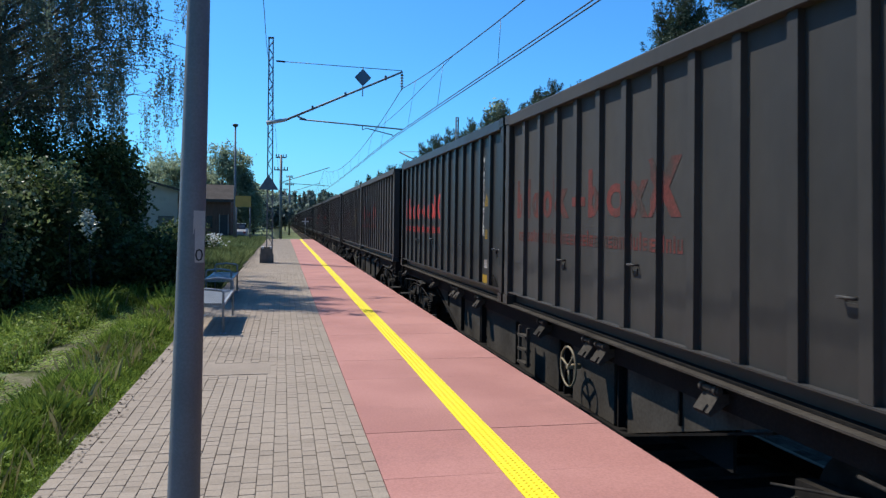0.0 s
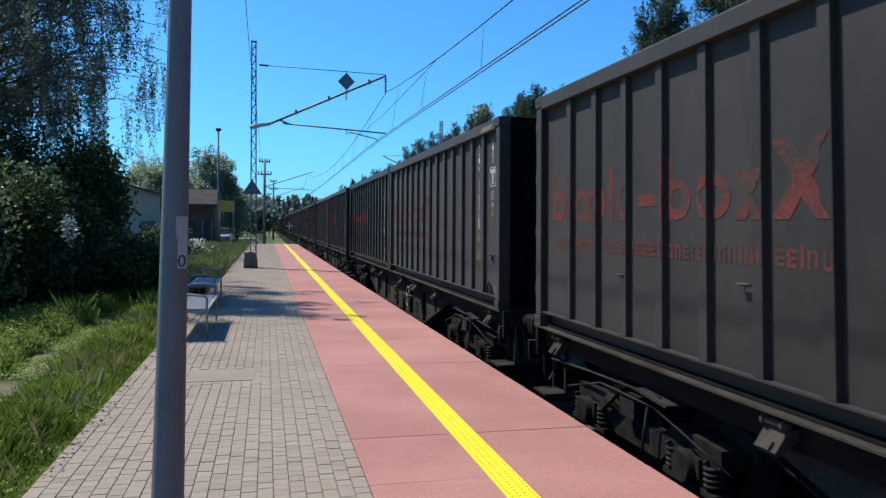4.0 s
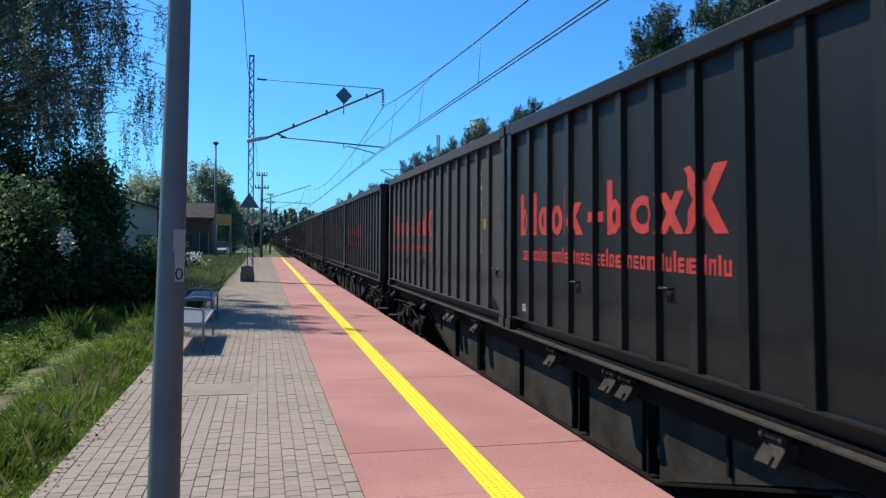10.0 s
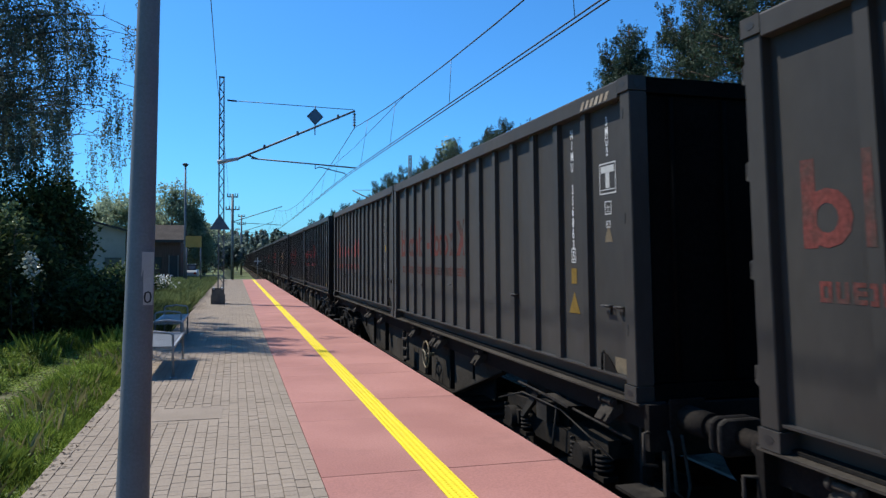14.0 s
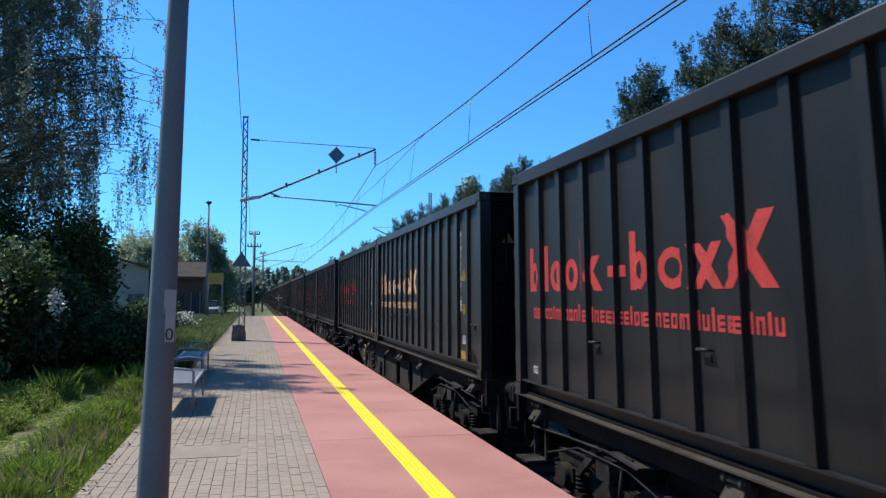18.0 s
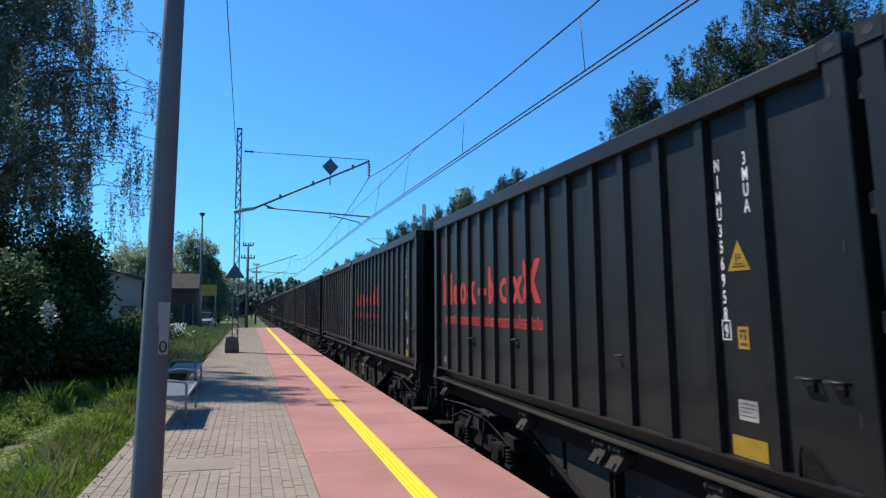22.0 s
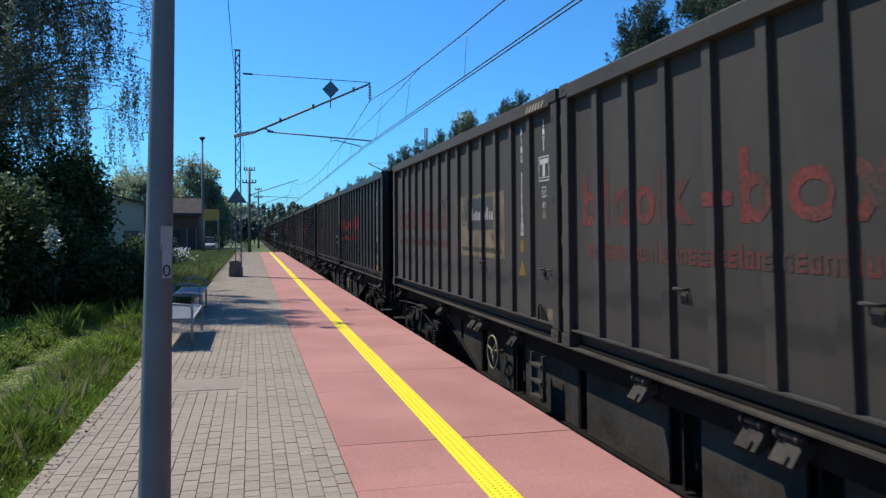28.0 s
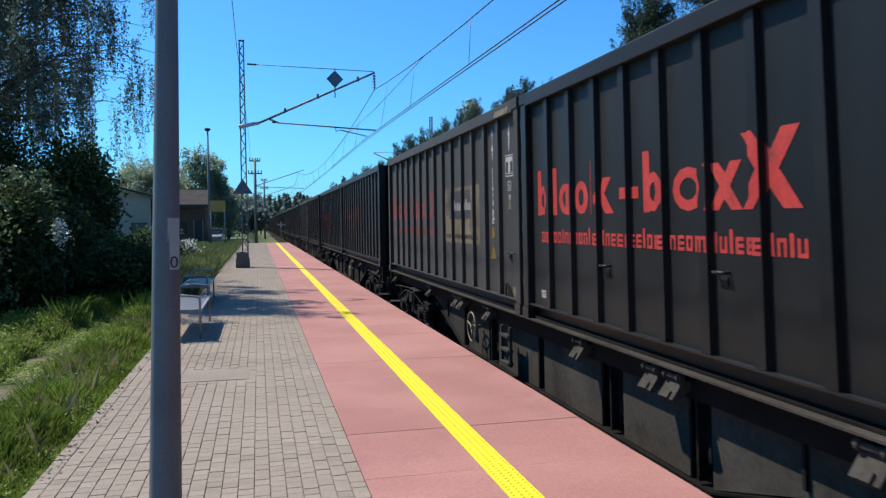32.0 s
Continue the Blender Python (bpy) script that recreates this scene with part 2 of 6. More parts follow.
M = {
    "paver": mat("paver", (0.272, 0.222, 0.176), (0.315, 0.26, 0.208), 1.2, 0.92, bump=0.25, fine=60, grain=0.12, rand=0.05, stain=(0.232, 0.19, 0.15), stain_scale=0.5, spec=0.12),
    "joint": mat("joint_sand", (0.13, 0.107, 0.085), (0.18, 0.15, 0.12), 6, 0.95, grain=0.25, spec=0.1),
    "red_slab": mat("red_slab", (0.345, 0.158, 0.134), (0.42, 0.203, 0.173), 0.8, 0.88, bump=0.2, fine=70, grain=0.12, rand=0.06, stain=(0.29, 0.138, 0.12), stain_scale=0.9, spec=0.22),
    "yellow_strip": mat("yellow_tactile", (0.80, 0.60, 0.010), (0.90, 0.72, 0.016), 2.5, 0.7, bump=0.1, grain=0.08),
    "concrete": mat("concrete", (0.30, 0.29, 0.27), (0.42, 0.40, 0.37), 1.5, 0.9, bump=0.3, fine=30, stain=(0.17, 0.16, 0.14)),
    "cover": mat("cover_concrete", (0.245, 0.20, 0.16), (0.285, 0.235, 0.19), 3.0, 0.92, bump=0.2, fine=30, grain=0.15, spec=0.12),
    # ballast colour lowered to near black for the shade beneath the wagons
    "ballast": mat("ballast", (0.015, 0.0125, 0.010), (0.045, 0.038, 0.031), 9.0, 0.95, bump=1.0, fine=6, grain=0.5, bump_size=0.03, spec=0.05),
    "ground": mat("ground", (0.06, 0.09, 0.022), (0.11, 0.14, 0.04), 0.5, 0.95, bump=0.5, fine=30, grain=0.4, stain=(0.17, 0.14, 0.10), stain_scale=0.25, stain_at=(0.55, 0.62)),
    "path_soil": mat("path_soil", (0.13, 0.112, 0.075), (0.215, 0.185, 0.135), 2.2, 0.95, bump=0.8, fine=14, grain=0.4, stain=(0.085, 0.095, 0.038), stain_scale=2.2, stain_at=(0.44, 0.58), spec=0.05),
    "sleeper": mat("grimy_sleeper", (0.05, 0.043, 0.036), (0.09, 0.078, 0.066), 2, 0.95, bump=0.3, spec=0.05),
    "rail": mat("rail_steel", (0.10, 0.06, 0.04), (0.18, 0.11, 0.07), 4, 0.6, metal=0.5),
    "black_dark": mat("black_container_paint", (0.0054, 0.005616, 0.005688), (0.009, 0.008928, 0.00864), 0.9, 0.44, bump=0.05, fine=18, grain=0.14, stain=(0.0144, 0.01282, 0.0108), stain_scale=0.9, stain_at=(0.5, 0.8), rand=0.06, spec=0.24, stretch=(1, 1, 0.6), dust=0.04),
    "black_worn": mat("worn_container_paint", (0.01238, 0.01162, 0.01088), (0.0195, 0.018, 0.01613), 0.9, 0.55, bump=0.07, fine=25, grain=0.2, stain=(0.024, 0.02025, 0.0165), stain_scale=0.9, stain_at=(0.5, 0.78), rand=0.06, spec=0.28, stretch=(1, 1, 0.5), dust=0.05),
    "black_dusty": mat("dusty_container_paint", (0.024, 0.02176, 0.0192), (0.0344, 0.03104, 0.0272), 0.7, 0.6, bump=0.05, fine=14, grain=0.12, stain=(0.0192, 0.0164, 0.0144), stain_scale=0.8, stain_at=(0.5, 0.75), rand=0.08, spec=0.25, stretch=(1, 1, 0.6), dust=0.05),
    "black_brown": mat("brown_dusted_container_paint", (0.03276, 0.02808, 0.02262), (0.04524, 0.039, 0.03198), 0.7, 0.65, bump=0.05, fine=14, grain=0.09, stain=(0.05616, 0.04368, 0.03042), stain_scale=0.7, stain_at=(0.58, 0.78), rand=0.08, spec=0.2, stretch=(1, 1, 0.55), dust=0.05),
    # container ends: black paint taken darker to hold the shade away from the sun
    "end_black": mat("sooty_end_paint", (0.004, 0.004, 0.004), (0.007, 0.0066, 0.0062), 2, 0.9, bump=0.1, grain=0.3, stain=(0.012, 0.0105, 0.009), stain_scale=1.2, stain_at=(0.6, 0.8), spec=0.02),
    "lid": mat("lid_tarp", (0.03, 0.03, 0.03), (0.05, 0.05, 0.05), 2, 0.8),
    "wagon": mat("wagon_steel", (0.008, 0.007, 0.0065), (0.016, 0.0135, 0.0115), 2.5, 0.85, bump=0.2, grain=0.3, stain=(0.026, 0.02, 0.016), stain_scale=1.6, stain_at=(0.58, 0.78), rand=0.1, spec=0.1),
    # dusty steel, its tone raised for the sunlit plates and flange
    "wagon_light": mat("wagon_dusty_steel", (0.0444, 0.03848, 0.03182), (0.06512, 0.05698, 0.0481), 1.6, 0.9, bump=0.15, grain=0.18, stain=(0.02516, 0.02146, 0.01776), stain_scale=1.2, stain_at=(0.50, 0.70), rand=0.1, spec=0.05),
    "bogie": mat("bogie_steel", (0.009, 0.0078, 0.0065), (0.026, 0.021, 0.017), 5, 0.85, bump=0.3, grain=0.4, rand=0.1, spec=0.12),
    "gear": mat("brake_gear_steel", (0.022, 0.019, 0.016), (0.046, 0.040, 0.034), 4, 0.8, bump=0.2, grain=0.3, stain=(0.012, 0.010, 0.009), stain_scale=3.0, stain_at=(0.45, 0.6), rand=0.1, spec=0.15),
    "tread": mat("wheel_tread", (0.12, 0.10, 0.09), (0.2, 0.18, 0.16), 4, 0.4, metal=0.8),
    "red": mat("red_marking_paint", (0.4, 0.0224, 0.0176), (0.48, 0.036, 0.028), 2.2, 0.7, bump=0.03, grain=0.2, stain=(0.128, 0.024, 0.0216), stain_scale=2.5, stain_at=(0.55, 0.8)),
    "red_mid": mat("worn_red_marking_paint", (0.2214, 0.0246, 0.02132), (0.2952, 0.0369, 0.02952), 2.0, 0.75, bump=0.03, grain=0.3, stain=(0.0574, 0.0328, 0.03034), stain_scale=2.8, stain_at=(0.48, 0.7)),
    "red_faded": mat("faded_red_marking_paint", (0.1062, 0.0289, 0.02465), (0.1445, 0.0374, 0.03145), 1.8, 0.8, bump=0.03, grain=0.3, stain=(0.0493, 0.03825, 0.03315), stain_scale=2.4, stain_at=(0.43, 0.62), spec=0.15),
    "cream": mat("cream_orange_marking_paint", (0.62, 0.33, 0.17), (0.74, 0.45, 0.26), 2.2, 0.7, bump=0.03, grain=0.15, stain=(0.33, 0.14, 0.08), stain_scale=2.2, stain_at=(0.55, 0.7)),
    "white": mat("white_marking_paint", (0.60, 0.60, 0.58), (0.74, 0.74, 0.72), 4, 0.7, bump=0, grain=0.15, stain=(0.3, 0.3, 0.29), stain_scale=5),
    "hatch": mat("faded_hatch_paint", (0.26, 0.19, 0.12), (0.40, 0.33, 0.25), 5, 0.7, bump=0, grain=0.2),
    "mark_white": mat("greyed_white_paint", (0.40, 0.40, 0.385), (0.54, 0.54, 0.52), 5, 0.7, bump=0, grain=0.2, stain=(0.2, 0.2, 0.19), stain_scale=7, spec=0.2),
    "white_worn": mat("worn_white_marking_paint", (0.28, 0.28, 0.27), (0.45, 0.44, 0.42), 4, 0.7, bump=0, grain=0.2, stain=(0.12, 0.12, 0.11), stain_scale=5, stain_at=(0.45, 0.65)),
    "sticker_yellow": mat("yellow_sticker", (0.29, 0.17, 0.016), (0.38, 0.235, 0.024), 6, 0.65, bump=0, grain=0.22, stain=(0.14, 0.09, 0.025), stain_scale=6, spec=0.2),
    "sticker_dull": mat("weathered_yellow_sticker", (0.15, 0.095, 0.018), (0.22, 0.14, 0.03), 6, 0.7, bump=0, grain=0.25, stain=(0.07, 0.05, 0.025), stain_scale=7, spec=0.15),
    "sticker_black": mat("sticker_print", (0.03, 0.03, 0.02), (0.05, 0.045, 0.03), 6, 0.6, bump=0),
    "sticker_white": mat("white_sticker", (0.30, 0.27, 0.255), (0.40, 0.365, 0.345), 6, 0.6, bump=0, grain=0.12, spec=0.2),
    "panel_tan": mat("faded_tan_sign_paint", (0.135, 0.108, 0.07), (0.19, 0.152, 0.10), 2.5, 0.8, bump=0.03, grain=0.2, stain=(0.075, 0.064, 0.05), stain_scale=2.2, stain_at=(0.48, 0.68), spec=0.15),
    "panel_blue": mat("sign_dark_field", (0.026, 0.027, 0.029), (0.040, 0.040, 0.042), 3, 0.7, bump=0.02, grain=0.2, stain=(0.07, 0.062, 0.05), stain_scale=3.0, stain_at=(0.55, 0.75)),
    "panel_print": mat("sign_print", (0.24, 0.23, 0.21), (0.33, 0.315, 0.29), 5, 0.7, bump=0, spec=0.15),
    "tan_stripe": mat("tan_dust_streak", (0.16, 0.12, 0.07), (0.23, 0.175, 0.10), 3, 0.85, grain=0.3),
    "galv": mat("galvanised_post", (0.130, 0.138, 0.148), (0.170, 0.180, 0.192), 2.0, 0.6, metal=0.0, bump=0.05, fine=40, grain=0.1, spec=0.3),
    "mast_paint": mat("mast_paint", (0.13, 0.14, 0.14), (0.20, 0.21, 0.21), 3, 0.6, metal=0.2, bump=0.1),
    "mast_base": mat("mast_foundation", (0.10, 0.095, 0.085), (0.18, 0.17, 0.15), 4, 0.9, bump=0.3),
    "bench_metal": mat("bench_metal", (0.24, 0.245, 0.25), (0.33, 0.335, 0.34), 5, 0.45, metal=0.2, bump=0.03),
    "bench_seat": mat("bench_slats", (0.16, 0.162, 0.166), (0.23, 0.232, 0.236), 5, 0.5, metal=0.0, bump=0.03),
    "plate": mat("number_plate", (0.36, 0.34, 0.32), (0.42, 0.40, 0.38), 6, 0.6, bump=0, grain=0.06),
    "ink": mat("black_print", (0.012, 0.012, 0.012), (0.02, 0.02, 0.02), 6, 0.6, bump=0),
    "sign_back": mat("sign_back", (0.11, 0.145, 0.175), (0.15, 0.19, 0.225), 4, 0.6, metal=0.3, bump=0),
    "sign_blue": mat("blue_sign_face", (0.07, 0.15, 0.23), (0.09, 0.18, 0.27), 4, 0.5, bump=0, grain=0.08),
    "insulator": mat("insulator", (0.06, 0.035, 0.025), (0.10, 0.06, 0.04), 5, 0.3, bump=0),
    "lamp_white": mat("lamp_housing", (0.50, 0.51, 0.52), (0.60, 0.61, 0.62), 4, 0.5, bump=0, grain=0.06),
    "wire": mat("wire", (0.05, 0.05, 0.055), (0.08, 0.08, 0.085), 3, 0.5, metal=0.6, bump=0),
    "bark": mat("birch_bark", (0.05, 0.042, 0.035), (0.16, 0.15, 0.13), 4, 0.9, bump=0.6, fine=6, grain=0.4),
    "pine_bark": mat("pine_bark", (0.08, 0.045, 0.03), (0.17, 0.10, 0.065), 4, 0.9, bump=0.6, fine=6, grain=0.4),
    "wall_cream": mat("cream_render", (0.345, 0.30, 0.245), (0.42, 0.365, 0.30), 0.8, 0.9, bump=0.15, fine=30, grain=0.1, stain=(0.29, 0.25, 0.20), spec=0.1),
    "wall_brown": mat("brown_boards", (0.10, 0.058, 0.042), (0.15, 0.09, 0.066), 2, 0.9, bump=0.2, stretch=(6, 6, 0.4), spec=0.1),
    "roof": mat("roof_sheet", (0.052, 0.043, 0.038), (0.078, 0.066, 0.058), 1.5, 0.9, bump=0.2, spec=0.1),
    "trim_dark": mat("dark_trim", (0.03, 0.027, 0.025), (0.05, 0.045, 0.04), 4, 0.7),
    "glass": mat("window_glass", (0.02, 0.025, 0.03), (0.03, 0.035, 0.04), 2, 0.12, bump=0, spec=0.6),
    # board yellow dulled to carry the distance haze
    "sign_yellow": mat("yellow_board", (0.44, 0.26, 0.05), (0.52, 0.31, 0.07), 3, 0.6, bump=0, grain=0.06),
    "leaf_birch": leaf_mat("birch_leaf", (0.075, 0.11, 0.08), (0.18, 0.22, 0.155), 0.42, spec=0.3, rough=0.5),
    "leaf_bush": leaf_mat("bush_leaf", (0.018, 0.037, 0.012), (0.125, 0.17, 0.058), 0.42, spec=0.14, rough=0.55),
    # lighter copy of the bush leaf, with sunlight in its colour
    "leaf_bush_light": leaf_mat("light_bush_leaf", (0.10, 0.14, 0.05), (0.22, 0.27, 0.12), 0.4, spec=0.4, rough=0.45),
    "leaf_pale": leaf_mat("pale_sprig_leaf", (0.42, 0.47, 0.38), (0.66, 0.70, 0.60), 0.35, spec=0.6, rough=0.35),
    "needle": leaf_mat("pine_needle", (0.035, 0.058, 0.038), (0.10, 0.135, 0.085), 0.25),
    # far leaves paler than near ones: haze mixed into the colour
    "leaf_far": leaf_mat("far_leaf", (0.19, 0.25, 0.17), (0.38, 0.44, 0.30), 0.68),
    "grass": leaf_mat("grass_blade", (0.085, 0.145, 0.022), (0.265, 0.35, 0.066), 0.45),
    "grass_far": leaf_mat("verge_grass", (0.085, 0.115, 0.038), (0.225, 0.265, 0.11), 0.42),
    "leaf_weed": leaf_mat("weed_leaf", (0.11, 0.18, 0.025), (0.34, 0.43, 0.10), 0.45),
    "grass_dry": leaf_mat("dry_grass", (0.17, 0.16, 0.06), (0.34, 0.31, 0.15), 0.35),
    "debris": leaf_mat("fallen_leaf", (0.06, 0.045, 0.03), (0.16, 0.12, 0.08), 0.0),
    # distant trees lightened and greyed in colour in place of haze
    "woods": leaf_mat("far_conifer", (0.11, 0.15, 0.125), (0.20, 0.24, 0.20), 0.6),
    "petal": leaf_mat("white_petal", (0.70, 0.70, 0.64), (0.85, 0.85, 0.80), 0.3),
}


# ---------------------------------------------------------------- building helpers
def box(bm, x0, x1, y0, y1, z0, z1):
    v = [bm.verts.new(p) for p in ((x0, y0, z0), (x1, y0, z0), (x1, y1, z0), (x0, y1, z0), (x0, y0, z1), (x1, y0, z1), (x1, y1, z1), (x0, y1, z1))]
    for f in ((3, 2, 1, 0), (4, 5, 6, 7), (0, 1, 5, 4), (1, 2, 6, 5), (2, 3, 7, 6), (3, 0, 4, 7)):
        bm.faces.new([v[i] for i in f])


def prism(bm, outline, axis, a, b):
    """A solid of a flat outline (pairs) drawn along an axis from a to b. x: pairs are y, z; y: x, z; z: x, y."""
    def at(p, h):
        return {"x": (h, p[0], p[1]), "y": (p[0], h, p[1]), "z": (p[0], p[1], h)}[axis]
    lo, hi = [bm.verts.new(at(p, a)) for p in outline], [bm.verts.new(at(p, b)) for p in outline]
    faces = [bm.faces.new(lo), bm.faces.new(hi)]
    for i in range(len(outline)):
        j = (i + 1) % len(outline)
        faces.append(bm.faces.new((lo[i], lo[j], hi[j], hi[i])))
    bmesh.ops.recalc_face_normals(bm, faces=faces)


def rod(bm, a, b, r0, r1=None, seg=8):
    """A round bar from a to b, tapered from r0 to r1."""
    r1 = r0 if r1 is None else r1
    a, b = Vector(a), Vector(b)
    turn = (b - a).to_track_quat("Z", "Y").to_matrix()
    rings = []
    for p, r in ((a, r0), (b, r1)):
        rings.append([bm.verts.new(p + turn @ Vector((r * math.cos(2 * math.pi * i / seg), r * math.sin(2 * math.pi * i / seg), 0))) for i in range(seg)])
    for i in range(seg):
        j = (i + 1) % seg
        f = bm.faces.new((rings[0][i], rings[0][j], rings[1][j], rings[1][i]))
        f.smooth = True
    bm.faces.new(rings[0][::-1])
    bm.faces.new(rings[1])


def tube(bm, pts, r, seg=6):
    """A bent round bar through the points."""
    pts = [Vector(p) for p in pts]
    rings = []
    for k, p in enumerate(pts):
        along = (pts[min(k + 1, len(pts) - 1)] - pts[max(k - 1, 0)]).normalized()
        turn = along.to_track_quat("Z", "Y").to_matrix()
        rings.append([bm.verts.new(p + turn @ Vector((r * math.cos(2 * math.pi * i / seg), r * math.sin(2 * math.pi * i / seg), 0))) for i in range(seg)])
    for a, b in zip(rings, rings[1:]):
        near = min(range(seg), key=lambda q: sum((b[(i + q) % seg].co - a[i].co).length for i in range(seg)))
        for i in range(seg):
            bm.faces.new((a[i], a[(i + 1) % seg], b[(i + 1 + near) % seg], b[(i + near) % seg])).smooth = True
    bm.faces.new(rings[0][::-1])
    bm.faces.new(rings[-1])


def ring(bm, centre, axis, radius, r, seg=20, sub=6):
    """A torus round the centre, its axle along the axis."""
    turn = Vector(axis).to_track_quat("Z", "Y").to_matrix()
    c = Vector(centre)
    grid = []
    for i in range(seg):
        a = 2 * math.pi * i / seg
        out = Vector((math.cos(a), math.sin(a), 0))
        grid.append([bm.verts.new(c + turn @ (out * (radius + r * math.cos(2 * math.pi * k / sub)) + Vector((0, 0, r * math.sin(2 * math.pi * k / sub))))) for k in range(sub)])
    for i in range(seg):
        for k in range(sub):
            f = bm.faces.new((grid[i][k], grid[(i + 1) % seg][k], grid[(i + 1) % seg][(k + 1) % sub], grid[i][(k + 1) % sub]))
            f.smooth = True


def soften(bm, width=0.006, seg=1):
    """Rounded edges."""
    bmesh.ops.bevel(bm, geom=[e for e in bm.edges if e.calc_face_angle(0) > 0.5], offset=width, segments=seg, affect="EDGES", profile=0.5)


def mesh_of(name, bm, material):
    me = bpy.data.meshes.new(name)
    bm.to_mesh(me)
    bm.free()
    me.materials.append(M[material] if isinstance(material, str) else material)
    return me


def part(name, bm, material, parent, label=""):
    me = bm if isinstance(bm, bpy.types.Mesh) else mesh_of(name, bm, material)
    ob = new(name, me)
    ob.parent = parent
    return tagged(ob, label)


def boxes(name, parent, material, *sizes, label="", bevel=0.0):
    bm = bmesh.new()
    for s in sizes:
        box(bm, *s)
    if bevel:
        soften(bm, bevel)
    return part(name, bm, material, parent, label)


def thing(name, x=0, y=0, z=0, label="", category="", group="", kind="", rz=0):
    ob = new(name)
    ob.matrix_basis = pose(x, y, z, 0, 0, rz)
    return tagged(ob, label, category, group, kind)


def raw(name, verts, faces, material):
    me = bpy.data.meshes.new(name)
    me.from_pydata([tuple(v) for v in verts], [], [tuple(f) for f in faces])
    me.materials.append(M[material])
    return me


def lettering(body, size, material, line=1.0, name="lettering", bold=0.0):
    """Letters of the built-in font as a mesh in the x-y plane, centred."""
    cu = bpy.data.curves.new(name, "FONT")
    cu.body, cu.size, cu.space_line = body, size, line
    cu.align_x, cu.align_y = "CENTER", "TOP"
    cu.resolution_u = 2
    cu.offset = bold
    ob = bpy.data.objects.new(name, cu)
    scene.collection.objects.link(ob)
    me = bpy.data.meshes.new_from_object(ob.evaluated_get(bpy.context.evaluated_depsgraph_get()))
    bpy.data.objects.remove(ob)
    bpy.data.curves.remove(cu)
    me.name = name
    me.materials.clear()
    me.materials.append(M[material])
    return me

# ---------------------------------------------------------------- the plan, in metres
EDGE, RED_X, GRASS_X = 2.63, 0.647, -1.45      # platform edge, red slabs begin, paving ends
STRIP = (1.452, 1.654)
PLAT_A, PLAT_B = -8.0, 67.0                    # platform's ends along the track
TRACK_X, RAIL_Z = 4.258, -0.59


def ground():
    xs = [-2500, -600, -200, -80, -40, -25, -16, -12, -9, -7, -6, -5, -4.2, -3.6, -3.0, -2.5, -2.0, -1.7, -1.45, -0.5, 1.0, 2.2, 2.9, 4.3, 6.2, 7.2, 8.5, 10, 14, 20, 30, 60, 200, 600, 2500]
    ys = [-2500, -300, -60, -20, -8, 0, 3, 5, 7, 8.5, 10, 11.5, 13, 14.5, 16, 18, 20, 23, 27, 33, 40, 50, 60, 67, 75, 90, 120, 200, 400, 900, 2500]

    def height(x, y):
        if x > 0.5:
            return -0.98 if x < 7 else -0.98 + 0.35 * min(1, (x - 7) / 4)
        bump = 0.05 * noise.noise((x * 0.6, y * 0.6, 3.0)) if -12 < x < -1.6 and y < 60 else 0.0
        return -0.10 + bump - (0.8 if x > -1.4 else 0.0)
    verts = [(x, y, height(x, y)) for y in ys for x in xs]
    w = len(xs)
    faces = [(j * w + i, j * w + i + 1, (j + 1) * w + i + 1, (j + 1) * w + i) for j in range(len(ys) - 1) for i in range(w - 1)]
    tagged(new("ground", raw("ground", verts, faces, "ground")), "grassy ground with bare soil patches", "ground", kind="structure")
    # worn soil path between the grass strip and the bushes
    line = [(-2.2, -8.0, 0.1), (-2.25, -3.0, 0.3), (-2.35, 3.0, 0.38), (-2.45, 6.0, 0.38), (-2.62, 9.0, 0.36), (-2.7, 11.5, 0.34), (-2.65, 13.5, 0.30), (-2.7, 15.5, 0.2), (-2.9, 17.5, 0.12), (-3.2, 19.5, 0.08)]
    verts, faces = [], []
    steps = 110
    for k in range(steps + 1):
        f = k / steps * (len(line) - 1)
        i = min(int(f), len(line) - 2)
        p = [line[i][q] + (line[i + 1][q] - line[i][q]) * (f - i) for q in range(3)]
        for s in range(5):
            u = (s / 4 - 0.5) * 2
            wide = 1.25 * p[2] * (1 + 0.35 * noise.noise((p[1] * 1.3, u, 5.0)))
            verts.append((p[0] + u * wide, p[1], -0.045 - 0.02 * abs(u) + 0.02 * noise.noise((p[1], u * 2, 1.0)) - (0.05 if abs(u) > 0.9 else 0)))
        if k:
            faces += [((k - 1) * 5 + s, (k - 1) * 5 + s + 1, k * 5 + s + 1, k * 5 + s) for s in range(4)]
    tagged(new("soil_path", raw("soil_path", verts, faces, "path_soil")), "pale trodden soil path in the grass", "path", kind="structure")


def platform():
    plat = tagged(new("platform"), "station platform of pavers, red slabs and a yellow strip", "platform", kind="structure")
    boxes("bedding", plat, "joint", (GRASS_X, RED_X, PLAT_A, PLAT_B, -0.9, -0.0085))
    boxes("core", plat, "concrete", (RED_X, EDGE - 0.12, PLAT_A, PLAT_B, -0.9, -0.075))
    boxes("edge_wall", plat, "concrete", (EDGE - 0.115, EDGE - 0.03, PLAT_A, PLAT_B, -0.95, -0.078), bevel=0.01)
    boxes("end_wall", plat, "concrete", (GRASS_X, EDGE - 0.12, PLAT_B + 0.003, PLAT_B + 0.2, -0.95, -0.002), bevel=0.01)
    return plat


